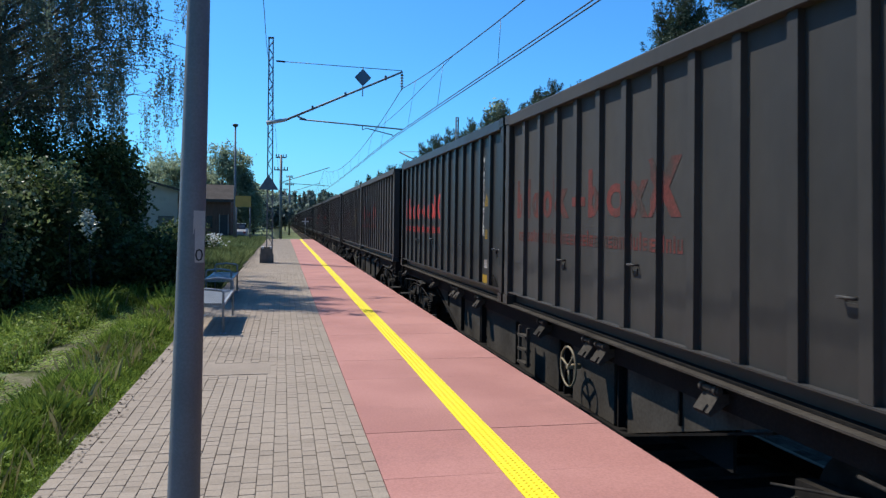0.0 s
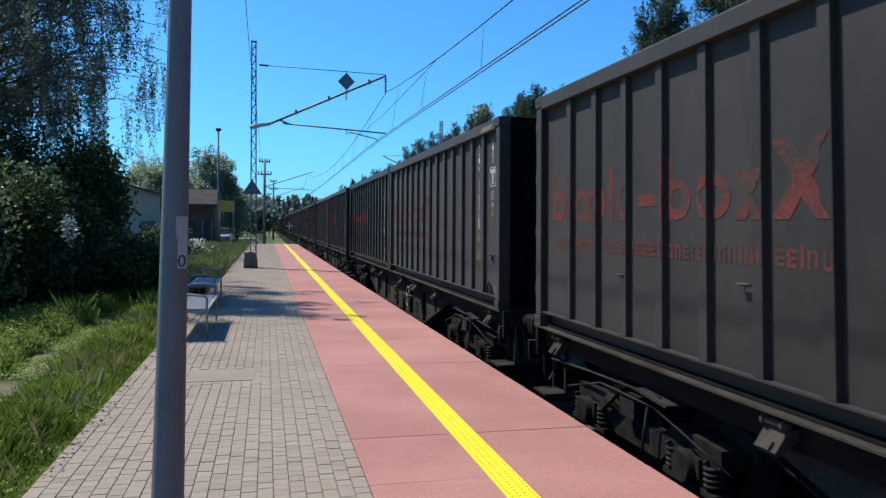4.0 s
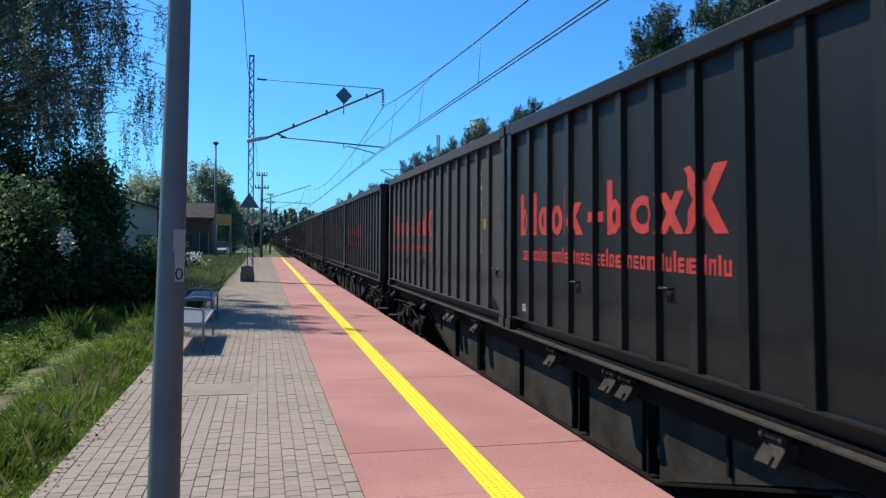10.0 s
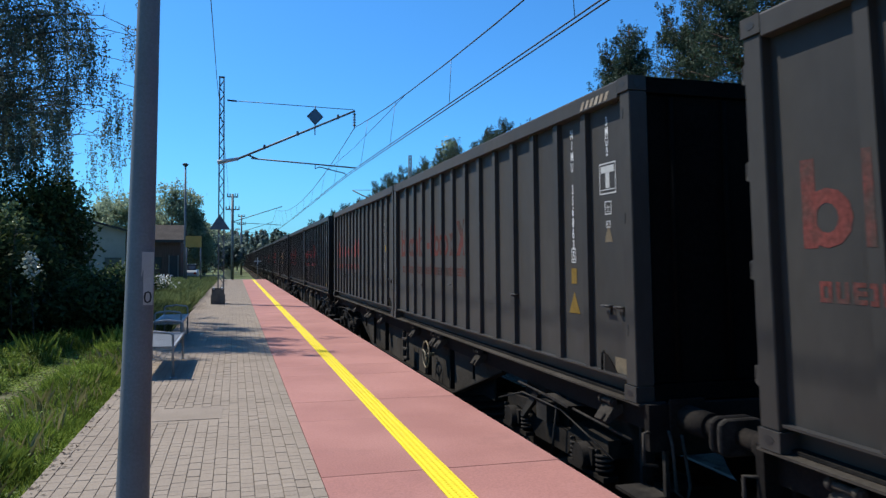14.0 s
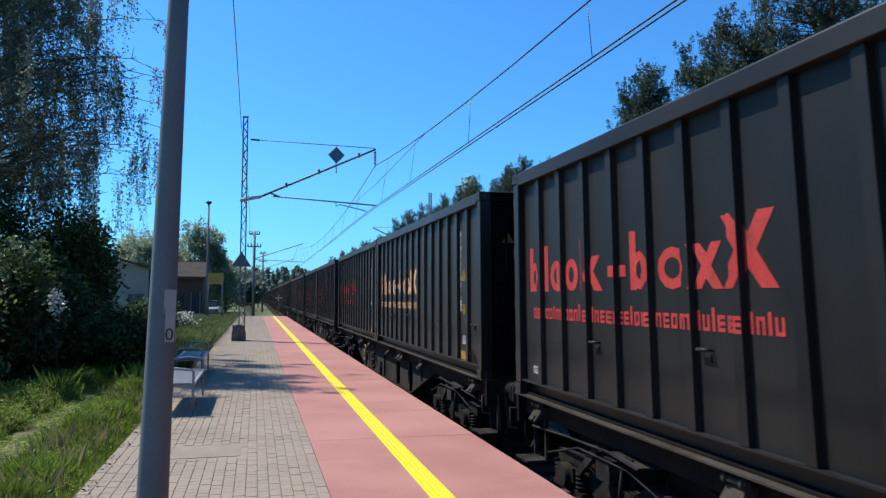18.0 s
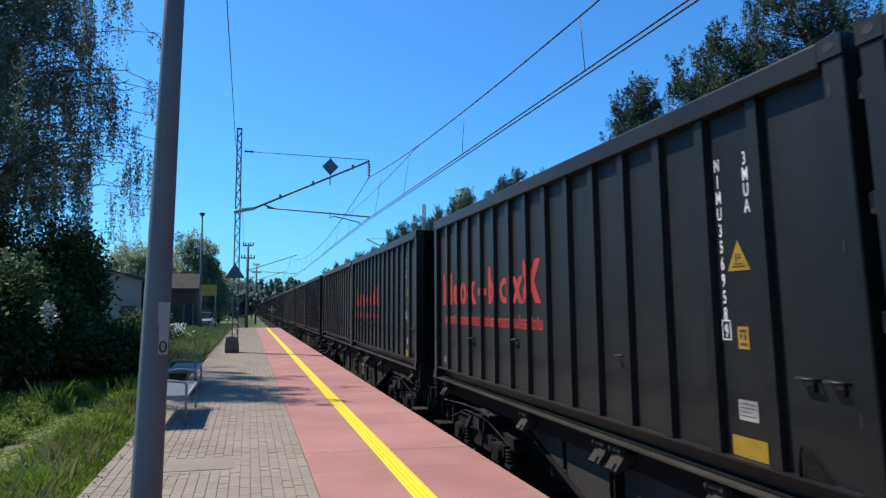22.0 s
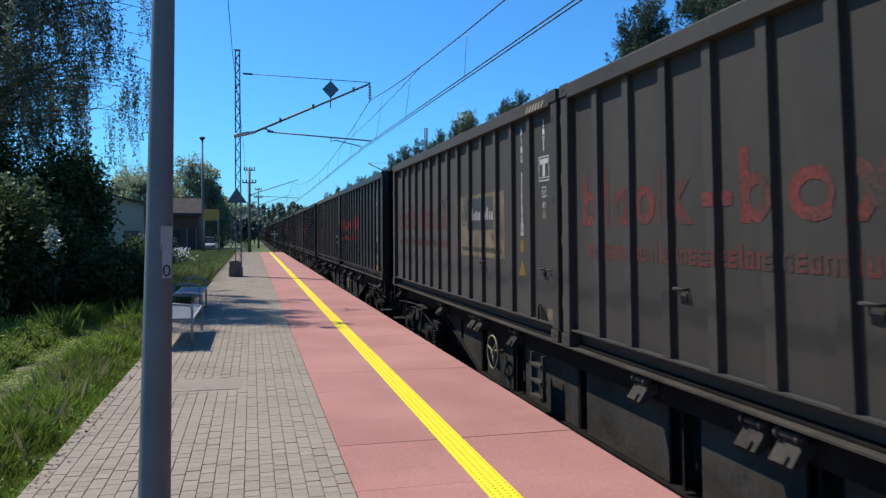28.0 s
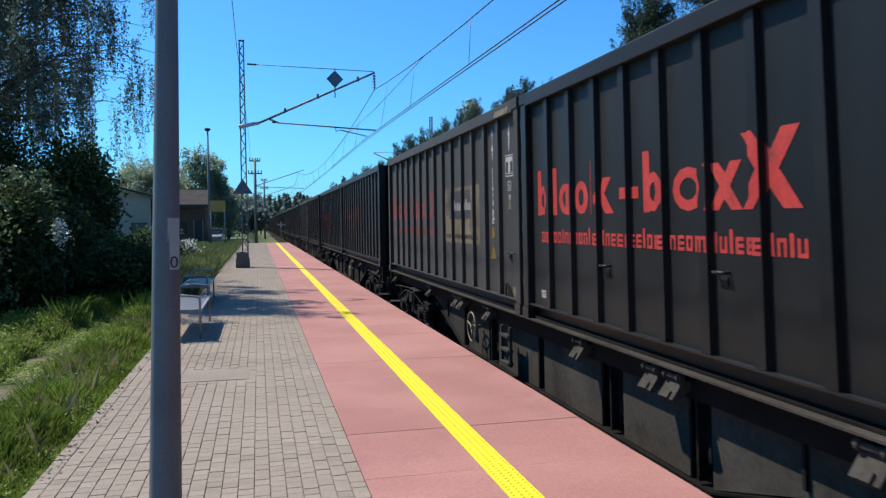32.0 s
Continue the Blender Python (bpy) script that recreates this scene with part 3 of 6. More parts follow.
def platform_pieces(plat):
    rng = random.Random(4)
    # red slabs, short and long in turn
    slabs = []
    for long in (1.06, 2.03):
        bm = bmesh.new()
        box(bm, RED_X + 0.003, EDGE, 0.0035, long - 0.0035, -0.072, 0)
        soften(bm, 0.0025)
        slabs.append((mesh_of("red_slab", bm, "red_slab"), long))
    y, k = 4.77 - 5 * 3.09, 0
    while y < PLAT_B - 2.1:
        ob = part("red_slab", slabs[k % 2][0], None, plat)
        ob.location = (0, y, rng.uniform(-0.0006, 0.0006))
        ob.rotation_euler = (rng.uniform(-0.0004, 0.0004), rng.uniform(-0.0005, 0.0005), 0)
        y += slabs[k % 2][1]
        k += 1
    # yellow tactile strip, 0.4 m plates with studs
    bm = bmesh.new()
    box(bm, STRIP[0], STRIP[1], 0.001, 0.399, 0.0035, 0.009)
    for i in range(4):
        for j in range(8):
            x, yy = STRIP[0] + 0.0253 + i * 0.0505, 0.025 + j * 0.05
            lo = [bm.verts.new((x + 0.0155 * math.cos(a * math.pi / 3), yy + 0.0155 * math.sin(a * math.pi / 3), 0.009)) for a in range(6)]
            hi = [bm.verts.new((x + 0.010 * math.cos(a * math.pi / 3), yy + 0.010 * math.sin(a * math.pi / 3), 0.014)) for a in range(6)]
            bm.faces.new(hi)
            for a in range(6):
                bm.faces.new((lo[a], lo[(a + 1) % 6], hi[(a + 1) % 6], hi[a]))
    me = mesh_of("tactile_plate", bm, "yellow_strip")
    y = PLAT_A
    while y < PLAT_B - 0.3:
        part("tactile_plate", me, None, plat).location = (0, y, 0)
        y += 0.4
    # grey square pavers, 10 cm, half-lapped
    def paver_verts(x, y, z):
        x0, x1, y0, y1, b = x + 0.0023, x + 0.0976, y + 0.0018, y + 0.1002, 0.0024
        return [(x0, y0, z - 0.03), (x1, y0, z - 0.03), (x1, y1, z - 0.03), (x0, y1, z - 0.03),
                (x0, y0, z - b), (x1, y0, z - b), (x1, y1, z - b), (x0, y1, z - b),
                (x0 + b, y0 + b, z), (x1 - b, y0 + b, z), (x1 - b, y1 - b, z), (x0 + b, y1 - b, z)]
    quads = [(0, 1, 5, 4), (1, 2, 6, 5), (2, 3, 7, 6), (3, 0, 4, 7), (4, 5, 9, 8), (5, 6, 10, 9), (6, 7, 11, 10), (7, 4, 8, 11), (8, 9, 10, 11)]
    single = raw("paver", paver_verts(0, 0, 0), quads, "paver")
    verts, faces, count = [], [], 0
    cols = int(round((RED_X - GRASS_X) / 0.0999))
    pitch = (RED_X - GRASS_X) / cols
    rows = int((PLAT_B - PLAT_A) / 0.102)
    for r in range(rows):
        for c in range(cols):
            x, y = GRASS_X + c * pitch, PLAT_A + r * 0.102 + (0.05 if c % 2 else 0.0) + JOG[c % 7]
            if y > PLAT_B - 0.2 or (COVER[0] - 0.06 < x < COVER[1] - 0.04 and COVER[2] - 0.09 < y < COVER[3] - 0.01):
                continue
            z = rng.uniform(-0.003, 0.002)
            if y > 4.35 and count < 300:
                ob = part("paver", single, None, plat)
                ob.location = (x, y, z)
                ob.rotation_euler = (rng.uniform(-0.006, 0.006), rng.uniform(-0.008, 0.008), rng.uniform(-0.006, 0.006))
                count += 1
            else:
                n = len(verts)
                verts += paver_verts(x, y, z)
                faces += [tuple(q + n for q in f) for f in quads]
    tagged(part("paving", raw("paving", verts, faces, "paver_field"), None, plat), "field of grey block pavers", kind="stuff")


JOG = (0.0, 0.005, -0.004, 0.007, -0.006, 0.003, -0.002)
COVER = (-0.82, -0.12, 8.28, 8.92)


def track():
    t = tagged(new("railway_track"), "railway track on ballast beside the platform", "track", kind="structure")
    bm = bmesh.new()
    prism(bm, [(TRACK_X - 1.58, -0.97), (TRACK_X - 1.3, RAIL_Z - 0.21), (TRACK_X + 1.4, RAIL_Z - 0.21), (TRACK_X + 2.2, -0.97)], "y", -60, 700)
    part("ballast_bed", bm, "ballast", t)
    for s in (-1, 1):
        bm = bmesh.new()
        c = TRACK_X + s * 0.7535
        prism(bm, [(c - 0.07, RAIL_Z - 0.17), (c + 0.07, RAIL_Z - 0.17), (c + 0.01, RAIL_Z - 0.14), (c + 0.01, RAIL_Z - 0.045), (c + 0.036, RAIL_Z - 0.035), (c + 0.036, RAIL_Z - 0.004),
                   (c + 0.028, RAIL_Z), (c - 0.028, RAIL_Z), (c - 0.036, RAIL_Z - 0.004), (c - 0.036, RAIL_Z - 0.035), (c - 0.01, RAIL_Z - 0.045), (c - 0.01, RAIL_Z - 0.14)], "y", -60, 700)
        part("rail", bm, "rail", t)
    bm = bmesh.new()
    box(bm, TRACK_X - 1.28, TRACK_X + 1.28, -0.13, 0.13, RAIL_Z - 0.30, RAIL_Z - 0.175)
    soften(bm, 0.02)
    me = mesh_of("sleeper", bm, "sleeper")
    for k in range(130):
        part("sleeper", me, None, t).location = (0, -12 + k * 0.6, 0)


M["paver_field"] = M["paver"]
ground()
PLATFORM = platform()
track()

# ---------------------------------------------------------------- the train
CON_L, CON_W, CON_H = 9.125, 2.5, 2.591
WAGON = 19.74
RIBS = {"a": [CON_L / 2 - 0.715 - 0.584 * k for k in range(14)], "b": [CON_L / 2 - 0.89 - 0.612 * k for k in range(13)]}
PANEL_X, RIB_X = -1.168, -1.215


def clip_y(poly, lo, hi):
    """The piece of a convex outline of (y, z) between two values of y."""
    for sign, limit in ((1, lo), (-1, -hi)):
        out = []
        for (y0, z0), (y1, z1) in zip(poly, poly[1:] + poly[:1]):
            a, b = sign * y0 - limit, sign * y1 - limit
            if a >= 0:
                out.append((y0, z0))
            if (a >= 0) != (b >= 0):
                f = a / (a - b)
                out.append((y0 + (y1 - y0) * f, z0 + (z1 - z0) * f))
        poly = out
        if len(poly) < 3:
            return []
    return poly


def painted(polys, ribs, lift=0.0018):
    """Paint on the ribbed side: each outline laid on the panels and on the faces of the ribs."""
    bm = bmesh.new()
    bands = [(y - 0.049, y + 0.049, RIB_X - lift) for y in ribs]
    edges = [CON_L / 2 - 0.17] + [v for y in ribs for v in (y + 0.061, y - 0.061)] + [-CON_L / 2 + 0.17]
    bands += [(edges[i + 1], edges[i], PANEL_X - lift) for i in range(0, len(edges), 2)]
    for n, poly in enumerate(polys):
        for lo, hi, x in bands:
            x -= 0.00002 * (n % 97)
            piece = clip_y(poly, lo, hi)
            if len(piece) > 2:
                bm.faces.new([bm.verts.new((x, y, z)) for y, z in piece])
    bmesh.ops.recalc_face_normals(bm, faces=bm.faces)
    for f in bm.faces:
        if f.normal.x > 0:
            f.normal_flip()
    return bm


def rect(y, z0, wide, z1):
    return [(y, z0), (y - wide, z0), (y - wide, z1), (y, z1)]


def logo_shapes():
    """A word mark as plain blocks, bars and a cross, and a thin row of strokes below it."""
    z, h, a, y = 1.175, 0.33, 0.50, CON_L / 2
    out = []

    def round_ring(u0, u1):
        m, rx, ry = (u0 + u1) / 2, (u1 - u0) / 2, h / 2
        outer = [(y - m + rx * math.cos(k * math.pi / 6), z + ry + ry * math.sin(k * math.pi / 6)) for k in range(13)]
        inner = [(y - m + (rx - 0.098) * math.cos(k * math.pi / 6), z + ry + (ry - 0.082) * math.sin(k * math.pi / 6)) for k in range(13)]
        out.extend([outer[k], outer[k + 1], inner[k + 1], inner[k]] for k in range(12))
    for u in (0.14, 0.58, 1.00, 1.52, 2.52):
        out.append(rect(y - u, z, 0.105, z + (h - 0.02 if u == 1.00 else a)))
    for u0, u1 in ((0.14, 0.50), (0.745, 1.105), (1.14, 1.46), (2.52, 2.90), (2.97, 3.40)):
        round_ring(u0, u1)
    out += [[(y - 1.66, z + 0.12), (y - 1.78, z + 0.33), (y - 1.95, z + 0.33), (y - 1.70, z + 0.08)], [(y - 1.66, z + 0.17), (y - 1.80, z + 0.19), (y - 1.99, z), (y - 1.82, z)], rect(y - 2.10, z + 0.12, 0.34, z + 0.22)]

    def cross(u0, u1, g, c):
        p, q, m = y - u0, y - u1, y - (u0 + u1) / 2
        out.extend([[(p, z), (p - c, z), (q, z + g), (q + c, z + g)],
                    [(p, z + g), (p - c, z + g), (m - c * 0.42, z + g / 2 + 0.05), (m + c * 0.5, z + g / 2 + 0.004)],
                    [(q, z), (q + c, z), (m + c * 0.42, z + g / 2 - 0.05), (m - c * 0.5, z + g / 2 - 0.004)]])
    cross(3.44, 3.82, h, 0.12)
    cross(3.82, 4.38, a, 0.165)
    # the thin row below: plain small strokes in letter-sized groups
    rng = random.Random(8)
    u, low, top, st = 0.24, 0.88, 0.995, 0.026
    while u < 4.36:
        kind, w = rng.choice("noueltn"), 0.085
        if kind in "lt":
            w = 0.034
            out.append(rect(y - u, low, w, top + (0.05 if kind == "l" else 0.03)))
        else:
            out.append(rect(y - u, low, st, top))
            if kind != "e":
                out.append(rect(y - u - w + st, low, st, top))
            for on, z0 in ((kind in "noe", top - st), (kind in "oue", low), (kind == "e", (low + top - st) / 2)):
                if on:
                    out.append(rect(y - u - st, z0, w - 2 * st if kind != "e" else w - st, z0 + st))
        u += w + 0.03
    return [[(y - 0.36 - (y - 0.14 - p) * 1.0, q) for p, q in shape] for shape in out]


LOGO = logo_shapes()
LOGO_WORD = [p for p in LOGO if min(z for _, z in p) > 1.1]
LOGO_LINE = [p for p in LOGO if min(z for _, z in p) <= 1.1]


def on_side(me, name, parent, y, z, x=PANEL_X - 0.004, label=""):
    """A flat mesh of the x-y plane set on the side that faces the platform, reading from the train's rear to its front."""
    ob = part(name, me, None, parent, label)
    ob.matrix_basis = Matrix.Translation((x, y, z)) @ Matrix(((0, 0, -1, 0), (-1, 0, 0, 0), (0, 1, 0, 0), (0, 0, 0, 1)))
    return ob


def flat(name, outlines, material):
    bm = bmesh.new()
    for o in outlines:
        bm.faces.new([bm.verts.new((x, y, 0)) for x, y in o])
    return mesh_of(name, bm, material)


def square(x, y, w, h):
    return [(x - w / 2, y - h / 2), (x + w / 2, y - h / 2), (x + w / 2, y + h / 2), (x - w / 2, y + h / 2)]


def container_meshes(paint, ribs):
    """The meshes of one bulk container."""
    out = {}
    L, W, H = CON_L / 2, CON_W / 2, CON_H
    bm = bmesh.new()
    box(bm, PANEL_X, PANEL_X + 0.03, -L + 0.16, L - 0.16, 0.13, H - 0.14)
    out["side_panel"] = mesh_of("side_panel", bm, paint)
    bm = bmesh.new()
    box(bm, -PANEL_X - 0.03, -PANEL_X, -L + 0.16, L - 0.16, 0.13, H - 0.14)
    out["far_side_panel"] = mesh_of("side_panel", bm, paint)
    bm = bmesh.new()
    prism(bm, [(PANEL_X + 0.005, -0.06), (PANEL_X + 0.005, 0.06), (RIB_X, 0.05), (RIB_X, -0.05)], "z", 0.168, H - 0.152)
    out["rib"] = mesh_of("rib", bm, paint)
    bm = bmesh.new()
    prism(bm, [(-W, H - 0.15), (-W, H - 0.012), (-W + 0.010, H), (-W + 0.13, H), (-W + 0.13, H - 0.15)], "y", -L + 0.178, L - 0.178)
    soften(bm, 0.006)
    out["top_rail"] = mesh_of("top_rail", bm, paint)
    bm = bmesh.new()
    prism(bm, [(-1.17, 0.0), (-1.17, 0.02), (-1.10, 0.028), (-1.10, 0.148), (-1.05, 0.148), (-1.05, 0.0)], "y", -L + 0.178, L - 0.178)
    # darker steel than the container's paint deepens the shade under the lip
    out["bottom_rail"] = mesh_of("bottom_rail", bm, "wagon")
    bm = bmesh.new()
    prism(bm, [(-1.226, 0.150), (-1.226, 0.165), (-1.06, 0.165), (-1.06, 0.150)], "y", -L + 0.178, L - 0.178)
    out["rail_lip"] = mesh_of("rail_lip", bm, paint)
    bm = bmesh.new()
    prism(bm, [(W - 0.005, 0.0), (W - 0.005, 0.16), (1.09, 0.16), (1.09, 0.0)], "y", -L + 0.178, L - 0.178)
    prism(bm, [(W, H - 0.15), (W, H), (W - 0.13, H), (W - 0.13, H - 0.15)], "y", -L + 0.178, L - 0.178)
    out["far_rails"] = mesh_of("rails", bm, paint)
    bm = bmesh.new()
    prism(bm, [(-W + 0.012, -L + 0.006), (-W + 0.012, -L + 0.165), (-W + 0.13, -L + 0.165), (-W + 0.13, -L + 0.10), (-W + 0.17, -L + 0.10), (-W + 0.17, -L + 0.006)], "z", 0.12, H - 0.12)
    soften(bm, 0.008)
    out["corner_post"] = mesh_of("corner_post", bm, paint)
    bm = bmesh.new()
    box(bm, -W, -W + 0.162, -L, -L + 0.178, 0, 0.118)
    soften(bm, 0.01)
    out["corner_casting"] = mesh_of("corner_casting", bm, paint)
    # no opening is cut: black ovals paint the shade inside the lock holes
    bm = bmesh.new()
    prism(bm, [(-L + 0.089 + 0.04 * math.cos(a * math.pi / 6), 0.06 + 0.025 * math.sin(a * math.pi / 6)) for a in range(12)], "x", -W - 0.002, -W + 0.01)
    prism(bm, [(-W + 0.08 + 0.025 * math.cos(a * math.pi / 6), 0.06 + 0.04 * math.sin(a * math.pi / 6)) for a in range(12)], "y", -L - 0.002, -L + 0.01)
    out["hole"] = mesh_of("hole", bm, "ink")
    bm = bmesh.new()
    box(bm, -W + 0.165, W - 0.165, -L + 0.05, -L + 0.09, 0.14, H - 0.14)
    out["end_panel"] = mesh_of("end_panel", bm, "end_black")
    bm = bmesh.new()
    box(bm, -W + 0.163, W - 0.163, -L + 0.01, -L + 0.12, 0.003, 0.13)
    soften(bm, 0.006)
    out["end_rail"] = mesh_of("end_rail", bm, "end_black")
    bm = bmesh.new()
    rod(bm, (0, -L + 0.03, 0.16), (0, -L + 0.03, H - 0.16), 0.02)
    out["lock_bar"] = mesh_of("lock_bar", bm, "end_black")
    bm = bmesh.new()
    box(bm, -1.11, 1.11, -L + 0.125, L - 0.125, 0.02, 0.12)
    out["floor_frame"] = mesh_of("floor_frame", bm, paint)
    bm = bmesh.new()
    prism(bm, [(-1.12, H - 0.06), (-0.6, H - 0.02), (0, H - 0.005), (0.6, H - 0.02), (1.12, H - 0.06), (1.12, H - 0.08), (-1.12, H - 0.08)], "y", -L + 0.125, L - 0.125)
    out["cover"] = mesh_of("cover", bm, "lid")
    bm = bmesh.new()
    for y in (-3.97, -4.19):
        tube(bm, [(PANEL_X, y, 0.72), (PANEL_X - 0.05, y, 0.72), (PANEL_X - 0.05, y - 0.13, 0.72), (PANEL_X, y - 0.13, 0.72)], 0.012, 6)
        box(bm, PANEL_X - 0.02, PANEL_X, y - 0.10, y - 0.04, 0.65, 0.73)
    out["latch"] = mesh_of("latch", bm, paint)
    bm = bmesh.new()
    tube(bm, [(PANEL_X, 0.06, 0), (PANEL_X - 0.05, 0.06, 0), (PANEL_X - 0.05, -0.06, 0), (PANEL_X, -0.06, 0)], 0.012, 6)
    box(bm, PANEL_X - 0.012, PANEL_X, -0.05, 0.05, -0.09, -0.03)
    out["grip"] = mesh_of("grip", bm, paint)
    bm = bmesh.new()
    tube(bm, [(-W + 0.03, L - 0.01, 0.05), (-W + 0.03, L + 0.030, 0.05), (-W + 0.03, L + 0.030, -0.05), (-W + 0.03, L - 0.01, -0.05)], 0.008, 6)
    box(bm, -W + 0.015, -W + 0.07, L - 0.012, L + 0.008, -0.06, 0.06)
    out["hinge"] = mesh_of("hinge", bm, paint)
    # likewise a solid black oval for the dark inside of a slot
    bm = bmesh.new()
    prism(bm, [(-L + 0.118 + 0.010 * math.cos(a * math.pi / 4), 0.045 * math.sin(a * math.pi / 4)) for a in range(8)], "x", -W + 0.009, -W + 0.02)
    out["slot"] = mesh_of("slot", bm, "ink")
    bm = bmesh.new()
    tube(bm, [(PANEL_X - 0.035, -3.93, 0.167), (PANEL_X - 0.035, -3.93, 0.31), (PANEL_X, -3.90, 0.32)], 0.012, 6)
    prism(bm, [(-3.95, 0.167), (-4.16, 0.167), (-4.00, 0.30), (-3.95, 0.31)], "x", PANEL_X - 0.022, PANEL_X - 0.012)
    out["lever"] = mesh_of("lever", bm, "wagon")
    return out


PAINTS = {"dark": "black_dark", "worn": "black_worn", "dusty": "black_dusty", "brown": "black_brown"}
BODY = {(k, r): container_meshes(v, RIBS[r]) for k, v in PAINTS.items() for r in "ab"}
LOGO_MESH = {(k, r): (mesh_of("painted_mark", painted(LOGO_WORD, RIBS[r]), k), mesh_of("painted_line", painted(LOGO_LINE, RIBS[r]), k)) for k in ("red", "red_mid", "red_faded", "cream") for r in "ab"}
BOARD = {"panel_tan": [rect(-0.70, 0.78, 2.02, 1.655)], "panel_blue": [rect(-1.03, 1.16, 1.36, 1.60)],
         "panel_print": [rect(-1.27 - 0.102 * i, 1.29, 0.068, 1.29 + h) for i, h in enumerate((0.17, 0.11, 0.13, 0.11, 0.11, 0.11, 0.11, 0.17, 0.11, 0.11, 0.13))],
         "sticker_black": [rect(-0.76, 1.28, 0.03, 1.46), rect(-0.81, 1.23, 0.10, 1.26), rect(-0.81, 1.48, 0.10, 1.51), rect(-0.93, 1.28, 0.03, 1.46), rect(-0.84, 1.32, 0.03, 1.42)] + [rect(-0.80 - 0.115 * i, 0.86, 0.07, 0.92) for i in range(16)]}
BOARD_MESH = {k: mesh_of("sign_field", painted(v, RIBS["b"], 0.003 + 0.002 * i), k) for i, (k, v) in enumerate(BOARD.items())}
TRI = flat("warning_triangle", [[(-0.118, 0), (0.118, 0), (0, 0.20)]], "sticker_yellow")
TRI_PRINT = flat("print", [square(0, 0.028, 0.13, 0.008), square(0, 0.046, 0.10, 0.006), square(-0.02, 0.085, 0.012, 0.05), square(0.012, 0.085, 0.03, 0.012), square(0.012, 0.105, 0.02, 0.01)], "sticker_black")
TAG_Y = flat("yellow_tag", [square(0, 0, 0.11, 0.145)], "sticker_yellow")
TAG_PRINT = flat("print", [square(0, 0.045, 0.07, 0.016), square(-0.02, 0.01, 0.022, 0.03), square(0.02, 0.005, 0.022, 0.04), square(0, -0.04, 0.07, 0.016)], "sticker_black")
TRI_DULL = flat("warning_triangle", [[(-0.118, 0), (0.118, 0), (0, 0.20)]], "sticker_dull")
TAG_DULL = flat("yellow_tag", [square(0, 0, 0.11, 0.145)], "sticker_dull")
TAG_W = flat("white_tag", [square(0, 0, 0.19, 0.13)], "sticker_white")
BOX = {k: flat("digit_box", [square(0, 0.062, 0.092, 0.009), square(0, -0.062, 0.092, 0.009), square(-0.042, 0, 0.009, 0.115), square(0.042, 0, 0.009, 0.115)], k) for k in ("white", "white_worn")}      # last_digit_box
LABEL_PRINT = flat("print", [square(0.025, 0.014, 0.12, 0.010), square(0.025, -0.012, 0.12, 0.006), square(-0.07, 0, 0.018, 0.03)], "sticker_black")
DATA_PRINT = flat("print", [square(0, 0.04, 0.15, 0.006), square(0, 0.015, 0.15, 0.006), square(-0.02, -0.01, 0.11, 0.006), square(0, -0.035, 0.15, 0.006)], "panel_tan")
TAG_SMALL = flat("white_label", [square(0, 0, 0.20, 0.085)], "sticker_white")
TAG_TAN = flat("data_plate", [square(0, 0, 0.19, 0.13)], "panel_tan")
TAG_BIG = flat("yellow_band", [square(0, 0, 0.34, 0.13)], "sticker_yellow")
HASH = flat("hazard_hatch", [[(x, -0.035), (x + 0.05, -0.035), (x + 0.10, 0.035), (x + 0.05, 0.035)] for x in [0.09 * i for i in range(6)]], "hatch")
T_MARK = flat("boxed_mark", [square(0, 0.155, 0.34, 0.014), square(0, -0.155, 0.34, 0.014), square(-0.163, 0, 0.014, 0.296), square(0.163, 0, 0.014, 0.296), square(0, 0.095, 0.27, 0.07), square(0, -0.02, 0.08, 0.158), square(0, -0.115, 0.30, 0.010)], "mark_white")
T_SMALL = flat("small_mark_frame", [square(-0.058, 0, 0.012, 0.136), square(0.058, 0, 0.012, 0.136), square(0, 0.062, 0.104, 0.012), square(0, -0.062, 0.104, 0.012)], "mark_white")
for me, shrink in ((T_MARK, (0.86, 0.84)), (T_SMALL, (0.9, 0.86))):
    me.transform(Matrix.Diagonal((*shrink, 1, 1)))
TRI_PALE = flat("small_triangle", [[(-0.07, 0), (0.07, 0), (0, 0.16)]], "panel_tan")
TAN_STRIPE = flat("dust_streak", [square(0, 0, 0.17, 1.7)], "tan_stripe")
TEXTS = {}


def stacked(text, size, material, pitch):
    key = (text, material)
    if key not in TEXTS:
        TEXTS[key] = lettering("\n".join(text), size, material, pitch, "lettering", 0.0022)
        TEXTS[key].transform(Matrix.Diagonal((0.66, 1, 1, 1)))
    return TEXTS[key]


